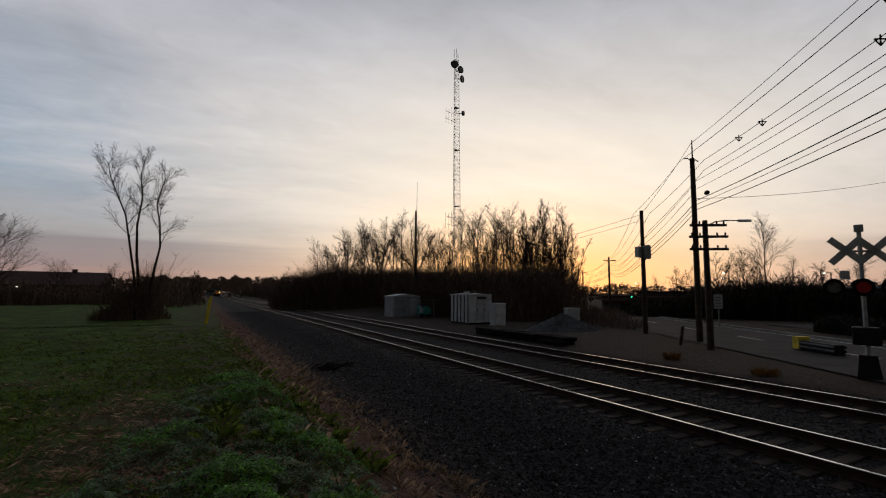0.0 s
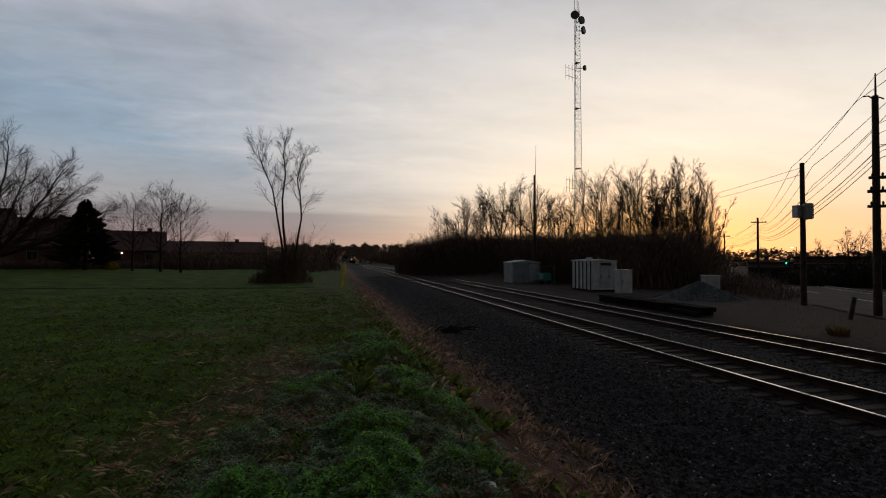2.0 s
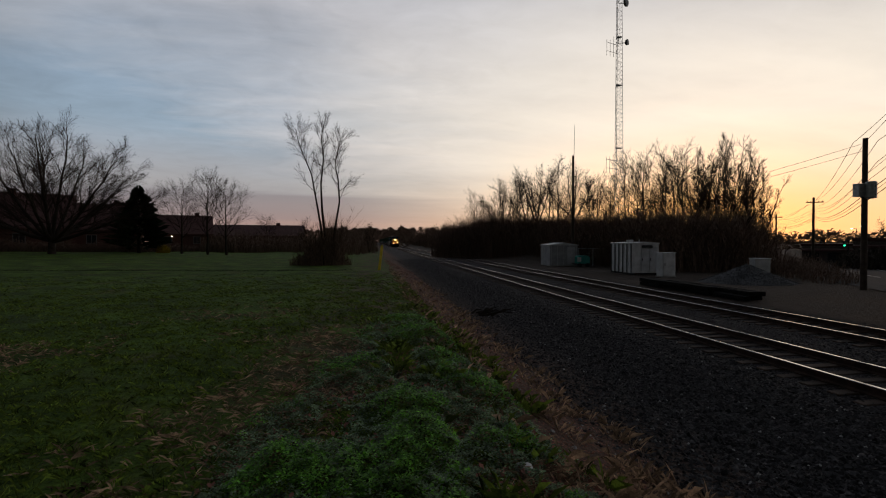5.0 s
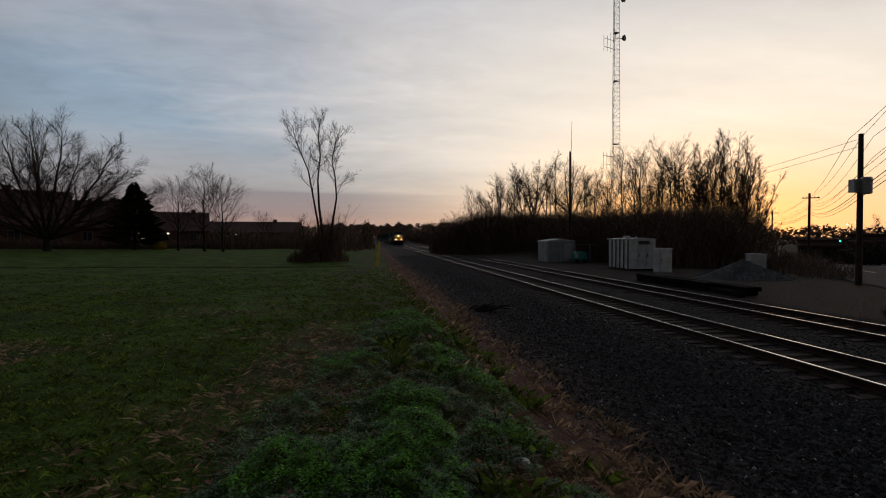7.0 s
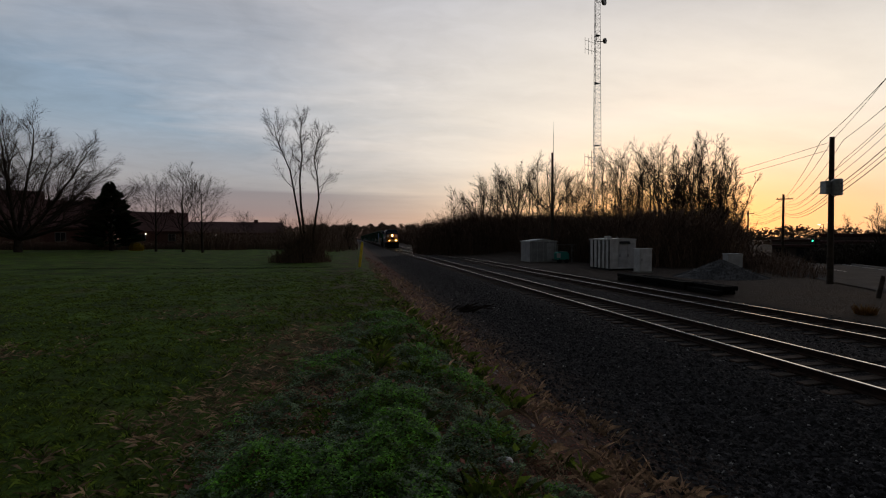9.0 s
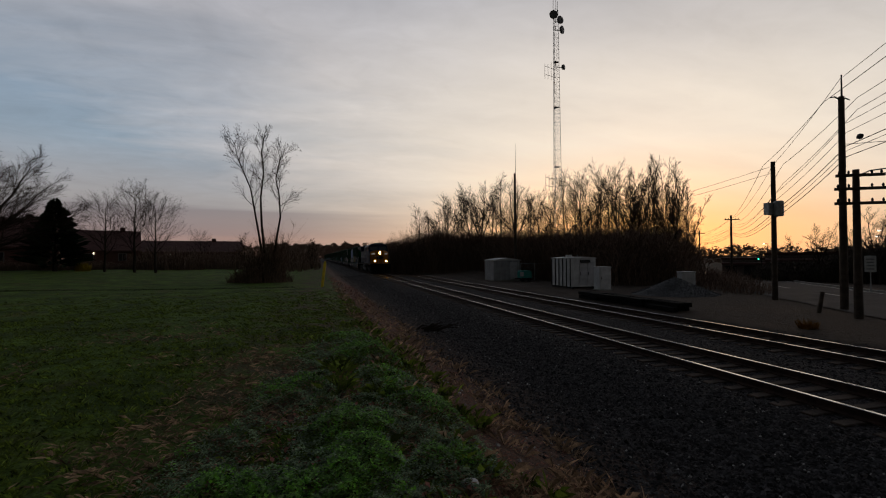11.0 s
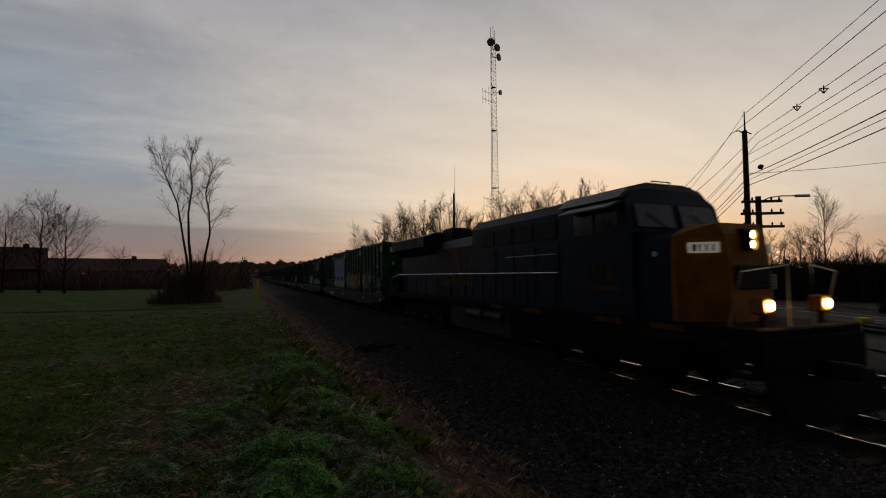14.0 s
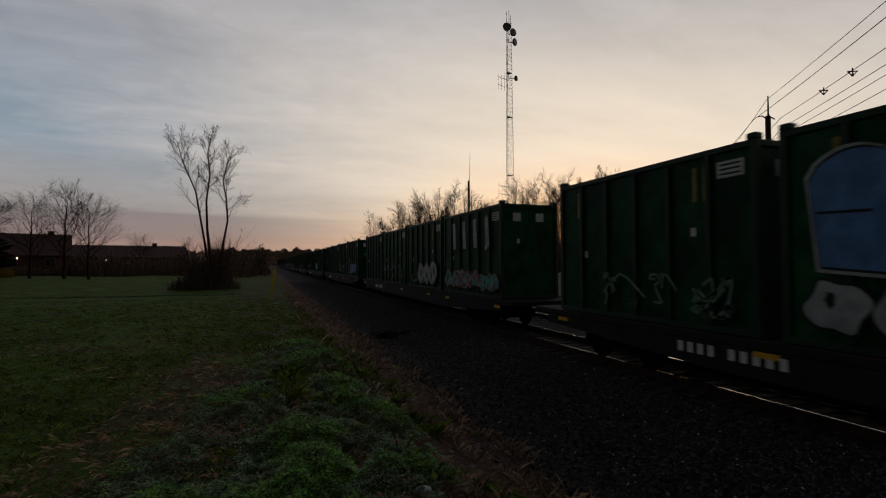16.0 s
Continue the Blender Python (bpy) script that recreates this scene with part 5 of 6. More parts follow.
    for n in range(13):
        start = FIRST + n * CAR
        flatcar(start)
        for k in range(4):
            c = container(start + k * PITCH)
            if n == 0 and k == 0:
                c["label"] = "dark green container with pale spray lettering along its foot"
                paint_bars(c, 0.35, 1.6, 1.55, 2.35, 2, "grey", 3)
                paint_bars(c, 3.1, 5.7, 1.5, 2.75, 4, "grey", 5, None, 0.4)
                strokes(c, 1.9, 3.0, 1.5, 2.5, 5, "white", 8)
                strokes(c, 0.35, 1.6, 1.5, 2.4, 8, "black", 6, 0.026, 0.012)
                strokes(c, 3.1, 5.7, 1.5, 2.75, 16, "black", 7, 0.028, 0.012)
                strokes(c, 0.3, 1.8, 1.38, 1.5, 8, "white", 9, 0.022)
                paint(blob(3.1, 1.5, 0.35, 0.12, 2), -CW - 0.056, SPRAY["blue"], "graffiti_patch", c)
            elif n == 0 and k == 1:
                c["label"] = "dark green container with yellow and teal spray lettering"
                paint_bars(c, 0.3, 3.6, 1.45, 2.75, 4, "yellow", 13, None, 0.5)
                paint_bars(c, 3.7, 5.6, 1.5, 2.7, 3, "teal", 17, "grey")
                strokes(c, 0.3, 3.7, 1.45, 2.7, 22, "black", 14, 0.028, 0.012)
                strokes(c, 0.4, 3.5, 1.5, 2.8, 7, "yellow", 15, 0.05, 0.018)
                strokes(c, 3.7, 5.6, 1.5, 2.7, 10, "black", 18, 0.024, 0.012)
                strokes(c, 3.7, 5.6, 1.5, 2.8, 5, "grey", 19, 0.045, 0.018)
            elif n == 0 and k == 2:
                c["label"] = "dark green container with tall blue and white spray lettering"
                top = [(5.55 - 5.2 * q / 40, 3.85 + 0.42 * abs(math.sin(math.pi * 4 * q / 40)) ** 0.6) for q in range(41)]
                foot = [(0.35, 2.75), (0.5, 2.5), (1.6, 2.42), (2.9, 2.55), (4.2, 2.4), (5.4, 2.5)]
                grown = [(y + (0.07 if y > 3 else -0.07), z + (0.09 if z > 3 else -0.09)) for y, z in top + foot]
                paint(grown, -CW - 0.050, SPRAY["white"], "graffiti_outline", c)
                paint([(y + (0.02 if y > 3 else -0.02), z + (0.04 if z > 3 else -0.04)) for y, z in top + foot], -CW - 0.054, SPRAY["black"], "graffiti_outline", c)
                paint(top + foot, -CW - 0.058, SPRAY["blue"], "graffiti_bar", c)
                for y in (1.65, 2.95, 4.25):
                    paint([(y, 2.9), (y + 0.05, 2.9), (y + 0.12, 3.9), (y + 0.04, 3.9)], -CW - 0.062, SPRAY["black"], "graffiti_mark", c)
                for y, z in ((0.7, 3.1), (2.1, 3.4), (3.5, 3.0), (4.7, 3.3)):
                    paint([(y, z), (y + 0.75, z + 0.03), (y + 0.75, z + 0.07), (y, z + 0.05)], -CW - 0.062, SPRAY["black"], "graffiti_mark", c)
                for j in range(6):
                    y = 0.55 + j * 0.93
                    tall, low = (0.42, 0.36, 0.46, 0.38, 0.44, 0.4)[j], (1.92, 1.84, 1.95, 1.86, 1.9, 1.88)[j]
                    paint(blob(y, low, 0.47, tall + 0.05, 60 + j, 2 + j % 3, 0.16), -CW - 0.064, SPRAY["black"], "graffiti_outline", c)
                    paint(blob(y, low, 0.42, tall, 60 + j, 2 + j % 3, 0.16), -CW - 0.068, SPRAY["white"], "graffiti_bar", c)
                    paint(blob(y + 0.08, low + (0.1 if j % 2 else -0.14), 0.07, 0.13, 80 + j), -CW - 0.072, SPRAY["black"], "graffiti_mark", c)
            elif n == 0 and k == 3:
                c["label"] = "dark green container with faint pale green scrawls"
                strokes(c, 0.5, 4.2, 1.5, 2.3, 14, "pale_green", 28, 0.03)
            elif n == 1 and k == 0:
                c["label"] = "dark green container with white block lettering and red scrawls"
                for j in range(4):
                    y = 0.9 + j * 1.15
                    paint([(y, 3.2), (y + 0.32, 3.2), (y + 0.4, 4.4), (y + 0.1, 4.4)], -CW - 0.056, SPRAY["white"], "graffiti_bar", c)
                paint_bars(c, 0.3, 5.6, 1.5, 2.2, 7, "teal", 31, "pink")
                strokes(c, 0.4, 5.5, 1.5, 2.2, 14, "white", 33, 0.03, 0.012)
                strokes(c, 0.4, 5.5, 1.5, 2.2, 10, "pink", 34, 0.03, 0.018)
            elif rng.random() < 0.6:
                strokes(c, 0.5, 5.5, 1.5, 2.5, rng.randint(5, 12), rng.choice(("white", "grey", "pale_green", "blue")), 50 + n * 4 + k)
                if rng.random() < 0.4:
                    paint_bars(c, 0.6, 3.8, 1.5, 2.6, 3, rng.choice(("grey", "blue", "white", "teal")), 90 + n * 4 + k)


locomotive()
containers()


# ---- left of the railway ----
def evergreen():
    x, y = polar(-24.3, 66)
    t = thing("evergreen_tree", pose(x, y, height(x, y)), "dark conical evergreen tree beside the houses", "tree")
    part("trunk", Mesh().tube([(0, 0, -0.1), (0, 0, 7.6)], [0.22, 0.03], 8), BARK, t)
    rng = random.Random(6)
    sh = Mesh()
    for k in range(900):
        f = rng.random() ** 0.8
        z = 0.5 + 7.3 * f
        r = 3.0 * (1 - f) ** 0.75 + 0.15
        a = rng.uniform(0, 6.283)
        d = Vector((math.cos(a), math.sin(a), rng.uniform(-0.1, 0.35)))
        rr = r * rng.choice((rng.uniform(0.4, 0.95), rng.uniform(0.7, 1.3)))
        u = Vector((-math.sin(a), math.cos(a), 0)) * rng.uniform(0.12, 0.3)
        p = Vector((0, 0, z))
        sh.add([p + d * rr * 0.25, p + d * rr * 0.75 + u, p + d * rr, p + d * rr * 0.75 - u], [(0, 1, 2), (0, 2, 3)])
        sh.add([p + d * rr * 0.3, p + d * rr * 0.8 + Vector((0, 0, 0.22)), p + d * rr, p + d * rr * 0.75 - Vector((0, 0, 0.2))], [(0, 1, 2), (0, 2, 3)])
    part("crown", sh, NEEDLE, t)


def house(az, d, length, depth, wall_h, roof_h, turn, label, seed):
    """A row house: brick walls, pitched roof, windows, door; one or two small lit lamps."""
    rng = random.Random(seed)
    x, y = polar(az, d)
    h = thing("house", pose(x, y, height(x, y) - 0.1, 0, 0, turn), label, "house", "houses beyond the lawn")
    part("wall", Mesh().box(-length / 2, length / 2, 0, depth, 0, wall_h), BRICK, h)
    for e in (-1, 1):
        part("gable", Mesh().prism([(0, wall_h), (depth, wall_h), (depth / 2, wall_h + roof_h - 0.12)], "x", *sorted((e * length / 2, e * (length / 2 - 0.2)))), BRICK, h)
    o = 0.45
    part("roof", Mesh().prism([(-o, wall_h - 0.1), (depth / 2, wall_h + roof_h), (depth + o, wall_h - 0.1), (depth + o, wall_h + 0.08), (depth / 2, wall_h + roof_h + 0.2), (-o, wall_h + 0.08)], "x", -length / 2 - 0.4, length / 2 + 0.4), SHINGLE, h)
    n = int(length / 3.2)
    for k in range(n):
        wx = -length / 2 + (k + 0.5) * length / n
        for z in ((0.9, 3.4) if wall_h > 4.5 else (0.9,)):
            if z < 1 and k % 4 == 2:
                part("door", Mesh().box(wx - 0.5, wx + 0.5, -0.06, 0, 0, 2.1, 0.01), mat("dark_door", (0.08, 0.06, 0.05), 0.6), h)
                continue
            w = part("window", Mesh().box(wx - 0.6, wx + 0.6, -0.05, 0.0, z, z + 1.3), mat("window_trim", (0.16, 0.15, 0.145), 0.6), h)
            part("pane", Mesh().box(wx - 0.52, wx - 0.03, -0.06, -0.051, z + 0.08, z + 1.22), GLASSDARK, w)
            part("pane", Mesh().box(wx + 0.03, wx + 0.52, -0.06, -0.051, z + 0.08, z + 1.22), GLASSDARK, w)
    lx = rng.uniform(-0.35, 0.35) * length
    part("porch_lamp", Mesh().tube([(lx, -0.1, 2.1), (lx, -0.1, 2.2), (lx, -0.1, 2.3)], [0.05, 0.1, 0.05], 8), LAMPWHITE, h, "small lit porch lamp")
    part("chimney", Mesh().box(length * 0.2, length * 0.2 + 0.8, depth / 2 - 0.4, depth / 2 + 0.4, wall_h + roof_h * 0.6, wall_h + roof_h + 0.7, 0.02), BRICK, h)


evergreen()
house(-37.5, 78, 22, 11, 2.8, 4.6, 32, "long low brick house with a dark shingle roof", 1)
house(-28.2, 82, 12, 10, 2.8, 3.9, 24, "low brick house with a dark shingle roof", 2)
house(-20.4, 96, 9, 9, 2.6, 3.4, 18, "low brick house behind the small bare trees", 3)
house(-13.0, 104, 18, 9, 2.6, 2.2, 10, "low dark house behind the hedgerow", 4)
tree_at(ROUND[1], *polar(-12.0, 84), "small bare tree before the hedgerow", turn=80, size=0.72)
tree_at(WOOD[3], *polar(-0.4, 62), "slim bare shrub beside the railway", turn=80, size=0.40)
tree_at(WOOD[1], *polar(-7.6, 34.5), "young bare tree in the thicket", turn=10, size=0.33)
tree_at(WOOD[2], *polar(-4.2, 35), "young bare tree in the thicket", turn=200, size=0.30)


# ---- right of the railway ----
def crossing_signal():
    x, y = 18.7, 7.3
    z = height(x, y)
    face = -68       # turns the fronts towards the camera's side of the line
    s = thing("crossing_signal", pose(x, y, z, 0, 0, face), "railway crossing signal with crossbucks and round lamps", "crossing signal")
    part("mast", Mesh().tube([(0, 0, 0), (0, 0, 4.7)], 0.065, 10), STEEL, s)
    part("mast_cap", Mesh().box(-0.12, 0.12, -0.1, 0.1, 4.62, 4.85, 0.02), STEEL, s)
    part("base", Mesh().prism([(-0.3, 0), (0.3, 0), (0.22, 0.75), (-0.22, 0.75)], "y", -0.28, 0.28), DARKSTEEL, s)
    SIGN = mat("sign_white", (0.55, 0.55, 0.54), 0.6, vary=0.15)
    for cx, cy, lit in ((-0.34, -0.18, True), (0.34, 0.18, False)):
        part("bracket", Mesh().tube([(0, 0, 4.0), (cx, cy, 4.0)], 0.04, 6), STEEL, s)
        for a in (45, -45):
            part("crossbuck_blade", Mesh().box(-0.56, 0.56, -0.012, 0.012, -0.105, 0.105, 0.004), SIGN, s, "white crossbuck blade", m=pose(cx, cy - 0.05, 4.02, 0, a, 0))
        if lit:
            part("sign_plate", Mesh().box(cx - 0.2, cx + 0.05, cy - 0.05, cy - 0.03, 3.1, 3.38, 0.01), SIGN, s)
        part("lamp_arm", Mesh().tube([(cx - 0.42, cy * 0.6, 2.85), (cx + 0.42, cy * 0.6, 2.85)], 0.04, 6), STEEL, s)
        for k, dx in enumerate((-0.36, 0.36)):
            c = (cx + dx, cy * 0.6 - 0.08, 2.85)
            hd = part("lamp_backing", Mesh().disc(c, (0, -1, 0), 0.28, 0.03, 24), DARKSTEEL, s, "black round lamp backing")
            part("visor", Mesh().tube([(c[0], c[1] - 0.03, 2.85), (c[0], c[1] - 0.22, 2.85)], 0.2, 16, cap=False), DARKSTEEL, hd)
            part("lens", Mesh().disc((c[0], c[1] - 0.031, 2.85), (0, -1, 0), 0.18, 0.02, 18), LAMPRED if (lit and k == 1) else mat("unlit_lens", (0.20, 0.20, 0.22), 0.25, bump=0, spec=0.6), hd, "round lamp lens")
    part("gate_mechanism", Mesh().box(-0.35, 0.35, -0.25, 0.3, 1.05, 1.6, 0.03), DARKSTEEL, s)
    part("gate_pivot", Mesh().disc((0.0, -0.4, 1.3), (0, 1, 0), 0.2, 0.2), DARKSTEEL, s)


crossing_signal()


def attenuator():
    s = thing("crash_cushion", pose(25.0, 12.1, height(25, 12) + 0.05, 0, 0, 152), "low steel crash cushion with a yellow nose in the road", "crash cushion")
    s.scale = (0.8, 0.9, 0.8)
    part("nose", Mesh().prism([(-0.32, 0.05), (0.32, 0.05), (0.32, 0.75), (-0.32, 0.75)], "y", -0.45, 0.0), YELLOW, s, "yellow nose plate")
    for k in range(3):
        b = part("bay", Mesh().box(-0.28, 0.28, 0.02 + k * 0.75, 0.7 + k * 0.75, 0.06, 0.55, 0.03), DARKSTEEL, s)
        for z in (0.2, 0.42):
            part("fender_panel", Mesh().prism([(-0.30, z - 0.08), (-0.36, z), (-0.30, z + 0.08)], "y", 0.0 + k * 0.75, 0.74 + k * 0.75), mat("grey_guard_steel", (0.10, 0.10, 0.105), 0.6, 0.3), b)
            part("fender_panel", Mesh().prism([(0.30, z - 0.08), (0.36, z), (0.30, z + 0.08)], "y", 0.0 + k * 0.75, 0.74 + k * 0.75), mat("grey_guard_steel", (0.10, 0.10, 0.105), 0.6, 0.3), b)
    part("rail_base", Mesh().box(-0.2, 0.2, -0.1, 2.3, 0, 0.06), DARKSTEEL, s)


attenuator()


def retaining_wall():
    w = tagged(part("wall_roadside", strip(6.6, 7.0, 0.75, 12, 26, kerb=1.2), CONCRETE), "low pale block wall beside the road", "wall", kind="structure")
    return w


retaining_wall()


def hedges():
    rng = random.Random(21)
    row = []
    for i in range(9, 30):
        q, a = ROAD[i]
        for k in (0.0, 0.5):
            p = q.lerp(ROAD[i + 1][0], k) + a * 8.4
            row.append((p.x + rng.uniform(-0.2, 0.2), p.y + rng.uniform(-0.2, 0.2), 0.95, 1.35 + rng.uniform(-0.1, 0.2)))
    brush("hedge", "dark clipped hedge between road and car park", row, 22, 9000, mat("hedge_leaf", (0.02, 0.026, 0.014), 0.9, bump=0, island=0.4), thin=0.03)
    far = []
    for k in range(46):
        az = 50.5 + 26 * k / 45
        far.append((*polar(az, rng.uniform(62, 70)), rng.uniform(2.6, 4.2), 2.6 + 2.4 * step(az, 54, 58) * (1 - 0.4 * step(az, 64, 70)) + rng.uniform(-0.5, 0.5)))
    brush("car_park_shrubbery", "dark shrubs and brush beyond the car park", far, 23, 11000, mat("dark_shrub", (0.05, 0.038, 0.028), 0.95, bump=0, island=0.4), thin=0.05)


hedges()


def shop(az, d, length, depth, h, turn, label, seed):
    rng = random.Random(seed)
    x, y = polar(az, d)
    b = thing("shop_building", pose(x, y, height(x, y) - 0.1, 0, 0, turn), label, "building", "low buildings beyond the road")
    part("wall", Mesh().box(-length / 2, length / 2, 0, depth, 0, h), mat("dull_stucco", (0.16, 0.13, 0.12), 0.85), b)
    part("parapet", Mesh().box(-length / 2 - 0.15, length / 2 + 0.15, -0.15, depth + 0.15, h, h + 0.45, 0.03), SHINGLE, b)
    part("canopy", Mesh().prism([(-1.4, h - 1.0), (0, h - 1.0), (0, h - 0.5), (-1.3, h - 0.7)], "x", -length / 2, length / 2), SHINGLE, b)
    n = int(length / 3)
    for k in range(n):
        wx = -length / 2 + (k + 0.5) * length / n
        w = part("window", Mesh().box(wx - 1.1, wx + 1.1, -0.04, 0, 0.6, h - 1.2), mat("window_trim", (0.42, 0.41, 0.40)), b)
        part("pane", Mesh().box(wx - 1.02, wx + 1.02, -0.05, -0.041, 0.68, h - 1.28), GLASSDARK, w)


shop(57.5, 92, 26, 12, 3.8, -52, "low dark shop building beyond the car park", 1)
shop(66.5, 84, 22, 12, 3.6, -62, "low dark shop building behind the hedge", 2)
shop(50.5, 118, 20, 12, 3.8, -48, "long low building along the far road", 3)


def street_lamp(az, d, top, material, label="distant lit street lamp"):
    x, y = polar(az, d)
    z = height(x, y)
    s = thing("street_lamp", pose(x, y, z, 0, 0, -az), label, "street lamp", "lit lamps beyond the road")
    part("post", Mesh().tube([(0, 0, -0.2), (0, 0, top - z)], [0.09, 0.06], 8), DARKSTEEL, s)
    part("arm", Mesh().tube([(0, 0, top - z - 0.05), (-0.7, 0, top - z + 0.05)], 0.04, 6), DARKSTEEL, s)
    part("lamp_head", Mesh().box(-1.0, -0.55, -0.14, 0.14, top - z - 0.02, top - z + 0.08, 0.03), STEEL, s)
    part("lamp_glass", Mesh().box(-0.98, -0.58, -0.17, 0.12, top - z - 0.12, top - z - 0.02, 0.02), material, s)


for az, d, top in ((58.3, 95, 5.2), (58.2, 90, 4.2), (66.5, 80, 4.4), (50.3, 130, 4.6), (49.6, 138, 4.4), (52.0, 118, 2.2)):
    street_lamp(az, d, top, LAMPWHITE)


def traffic_light(az, d, z0):
    x, y = polar(az, d)
    z = height(x, y)
    s = thing("traffic_light", pose(x, y, z, 0, 0, -az), "traffic light showing green at the far junction", "traffic light", "traffic lights at the junction")
    part("post", Mesh().tube([(0.5, 0, -0.2), (0.5, 0, z0 - z + 1.0)], 0.08, 8), DARKSTEEL, s)
    part("arm", Mesh().tube([(0.5, 0, z0 - z + 0.9), (0, 0, z0 - z + 0.9)], 0.05, 6), DARKSTEEL, s)
    part("head", Mesh().box(-0.2, 0.2, -0.12, 0.12, z0 - z - 0.25, z0 - z + 0.9, 0.03), DARKSTEEL, s)
    for k, m in enumerate((LAMPGREEN, None, None)):
        part("lens", Mesh().disc((0, -0.12, z0 - z + 0.32 * k), (0, -1, 0), 0.15, 0.03, 14), m or mat("unlit_lens", (0.2, 0.2, 0.22)), s)


traffic_light(47.1, 120, 0.85)
traffic_light(48.8, 116, 0.8)


def road_sign():
    x, y = polar(57.2, 43)
    z = height(x, y)
    s = thing("road_sign", pose(x, y, z, 0, 0, -58), "pale rectangular road sign seen across the road", "sign")
    part("post", Mesh().tube([(0, 0.03, -0.1), (0, 0.03, 2.6)], 0.04, 6), STEEL, s)
    part("plate", Mesh().box(-0.3, 0.3, -0.02, 0.02, 1.45, 2.55, 0.02), mat("sign_white", (0.55, 0.55, 0.54)), s)
    for k in range(4):
        part("lettering_bar", Mesh().box(-0.2, 0.2, -0.026, -0.021, 1.62 + k * 0.22, 1.7 + k * 0.22), mat("sign_grey_bar", (0.25, 0.25, 0.26)), s)


road_sign()


def leaning_stub():
    x, y = 22.0, 16.3
    tagged(part("wooden_stub", Mesh().tube([(x, y, height(x, y) - 0.1), (x + 0.28, y, height(x, y) + 0.95)], [0.09, 0.08], 8), POLEWOOD), "short leaning wooden stub beside the tall pole", "stub post")


leaning_stub()


def dry_tuft(x, y, r, h, seed):
    rng = random.Random(seed)
    z = height(x, y)
    sh = Mesh()
    for k in range(420):
        a, d = rng.uniform(0, 6.28), r * math.sqrt(rng.random())
        px, py = x + math.cos(a) * d, y + math.sin(a) * d
        b = rng.uniform(0, 6.28)
        l = h * rng.uniform(0.5, 1.1) * (1 - 0.4 * d / r)
        ex, ey = px + math.cos(a) * l * 0.5, py + math.sin(a) * l * 0.5
        w = 0.012
        sh.add([(px - w * math.sin(b), py + w * math.cos(b), z - 0.02), (px + w * math.sin(b), py - w * math.cos(b), z - 0.02), (ex, ey, z + l)], [(0, 1, 2)])
    tagged(part("dry_grass_tuft", sh, mat("golden_dry_grass", (0.30, 0.15, 0.035), 0.9, bump=0, island=0.3)), "golden tuft of dry grass beside the far track", "grass tuft", "dry tufts beside the far track")


dry_tuft(17.3, 13.2, 0.28, 0.42, 1)
dry_tuft(16.9, 9.4, 0.38, 0.36, 2)


# ---- near ground ----
GRASS = mat("grass_blade", (0.15, 0.215, 0.03), 0.75, bump=0, island=0.85, vary=0.55, thin=0.3, spec=0.25)
STRAW = mat("straw", (0.42, 0.29, 0.19), 0.9, bump=0, island=0.7, vary=0.55, thin=0.3, spec=0.1)
WEED = mat("weed_leaf", (0.125, 0.33, 0.024), 0.6, bump=0, island=0.85, vary=0.55, thin=0.3, spec=0.3)
FROST = mat("frosted_leaf", (0.24, 0.34, 0.18), 0.8, bump=0, island=0.65, vary=0.55, thin=0.3, spec=0.3)
DEADLEAF = mat("dead_leaf", (0.34, 0.15, 0.11), 0.85, bump=0, island=0.5, thin=0.3, spec=0.15)


def green_patch(x, y):
    """Green where high, straw-coloured where low."""
    bare = 0.75 * math.exp(-((x + 1.1 - 0.12 * (y - 4)) / 0.8) ** 2) * (1 - step(y, 6, 11))
    return noise.noise((x * 0.5, y * 0.4, 9.0)) + 0.6 * noise.noise((x * 1.7, y * 1.4, 2.0)) - bare


def blades(name, label, tufts, seed, x0, x1, y0, y1, per, long, wide, lean, material, keep):
    """Tufts of flat blades that lie outwards from their middle; thinner with distance."""
    rng = random.Random(seed)
    V, F = [], []
    for k in range(tufts):
        y = y0 * (y1 / y0) ** rng.random()
        x = x1 - (x1 - x0) * rng.random() ** 1.35
        if not keep(x, y, rng) or rng.random() < step(y, y1 * 0.55, y1):
            continue
        d = math.hypot(x, y)
        grow_by = rng.uniform(0.5, 1.35)
        for j in range(rng.randint(per // 2, per)):
            a = rng.uniform(0, 6.283)
            px, py = x + math.cos(a) * 0.035 * rng.random() * (1 + d * 0.1), y + math.sin(a) * 0.035 * rng.random() * (1 + d * 0.1)
            z = height(px, py) - 0.008
            w = wide * (0.6 + 0.10 * d) * rng.uniform(0.6, 1.3)
            l = long * grow_by * rng.uniform(0.5, 1.2)
            b = rng.uniform(-0.6, 0.6) + math.atan2(x, y)
            ux, uy = math.cos(b) * w, -math.sin(b) * w
            o = l * lean * rng.uniform(0.3, 1.2)
            ex, ey = math.cos(a) * o, math.sin(a) * o
            i = len(V)
            V += [(px - ux, py - uy, z), (px + ux, py + uy, z), (px + ex * 0.5 + ux * 0.7, py + ey * 0.5 + uy * 0.7, z + l * 0.7), (px + ex, py + ey, z + l * rng.uniform(0.6, 1))]
            F += [(i, i + 1, i + 2), (i, i + 2, i + 3)]
    me = bpy.data.meshes.new(name)
    me.from_pydata(V, [], F)
    me.materials.append(material)
    return tagged(part(name, me, None), label, "grass", kind="stuff")


def clump(x, y):
    """Cushions of weed half a metre across: high in their middle, low between them."""
    return noise.noise((x * 1.5, y * 1.05, 4.0)) + 0.45 * noise.noise((x * 3.6, y * 2.8, 7.0))


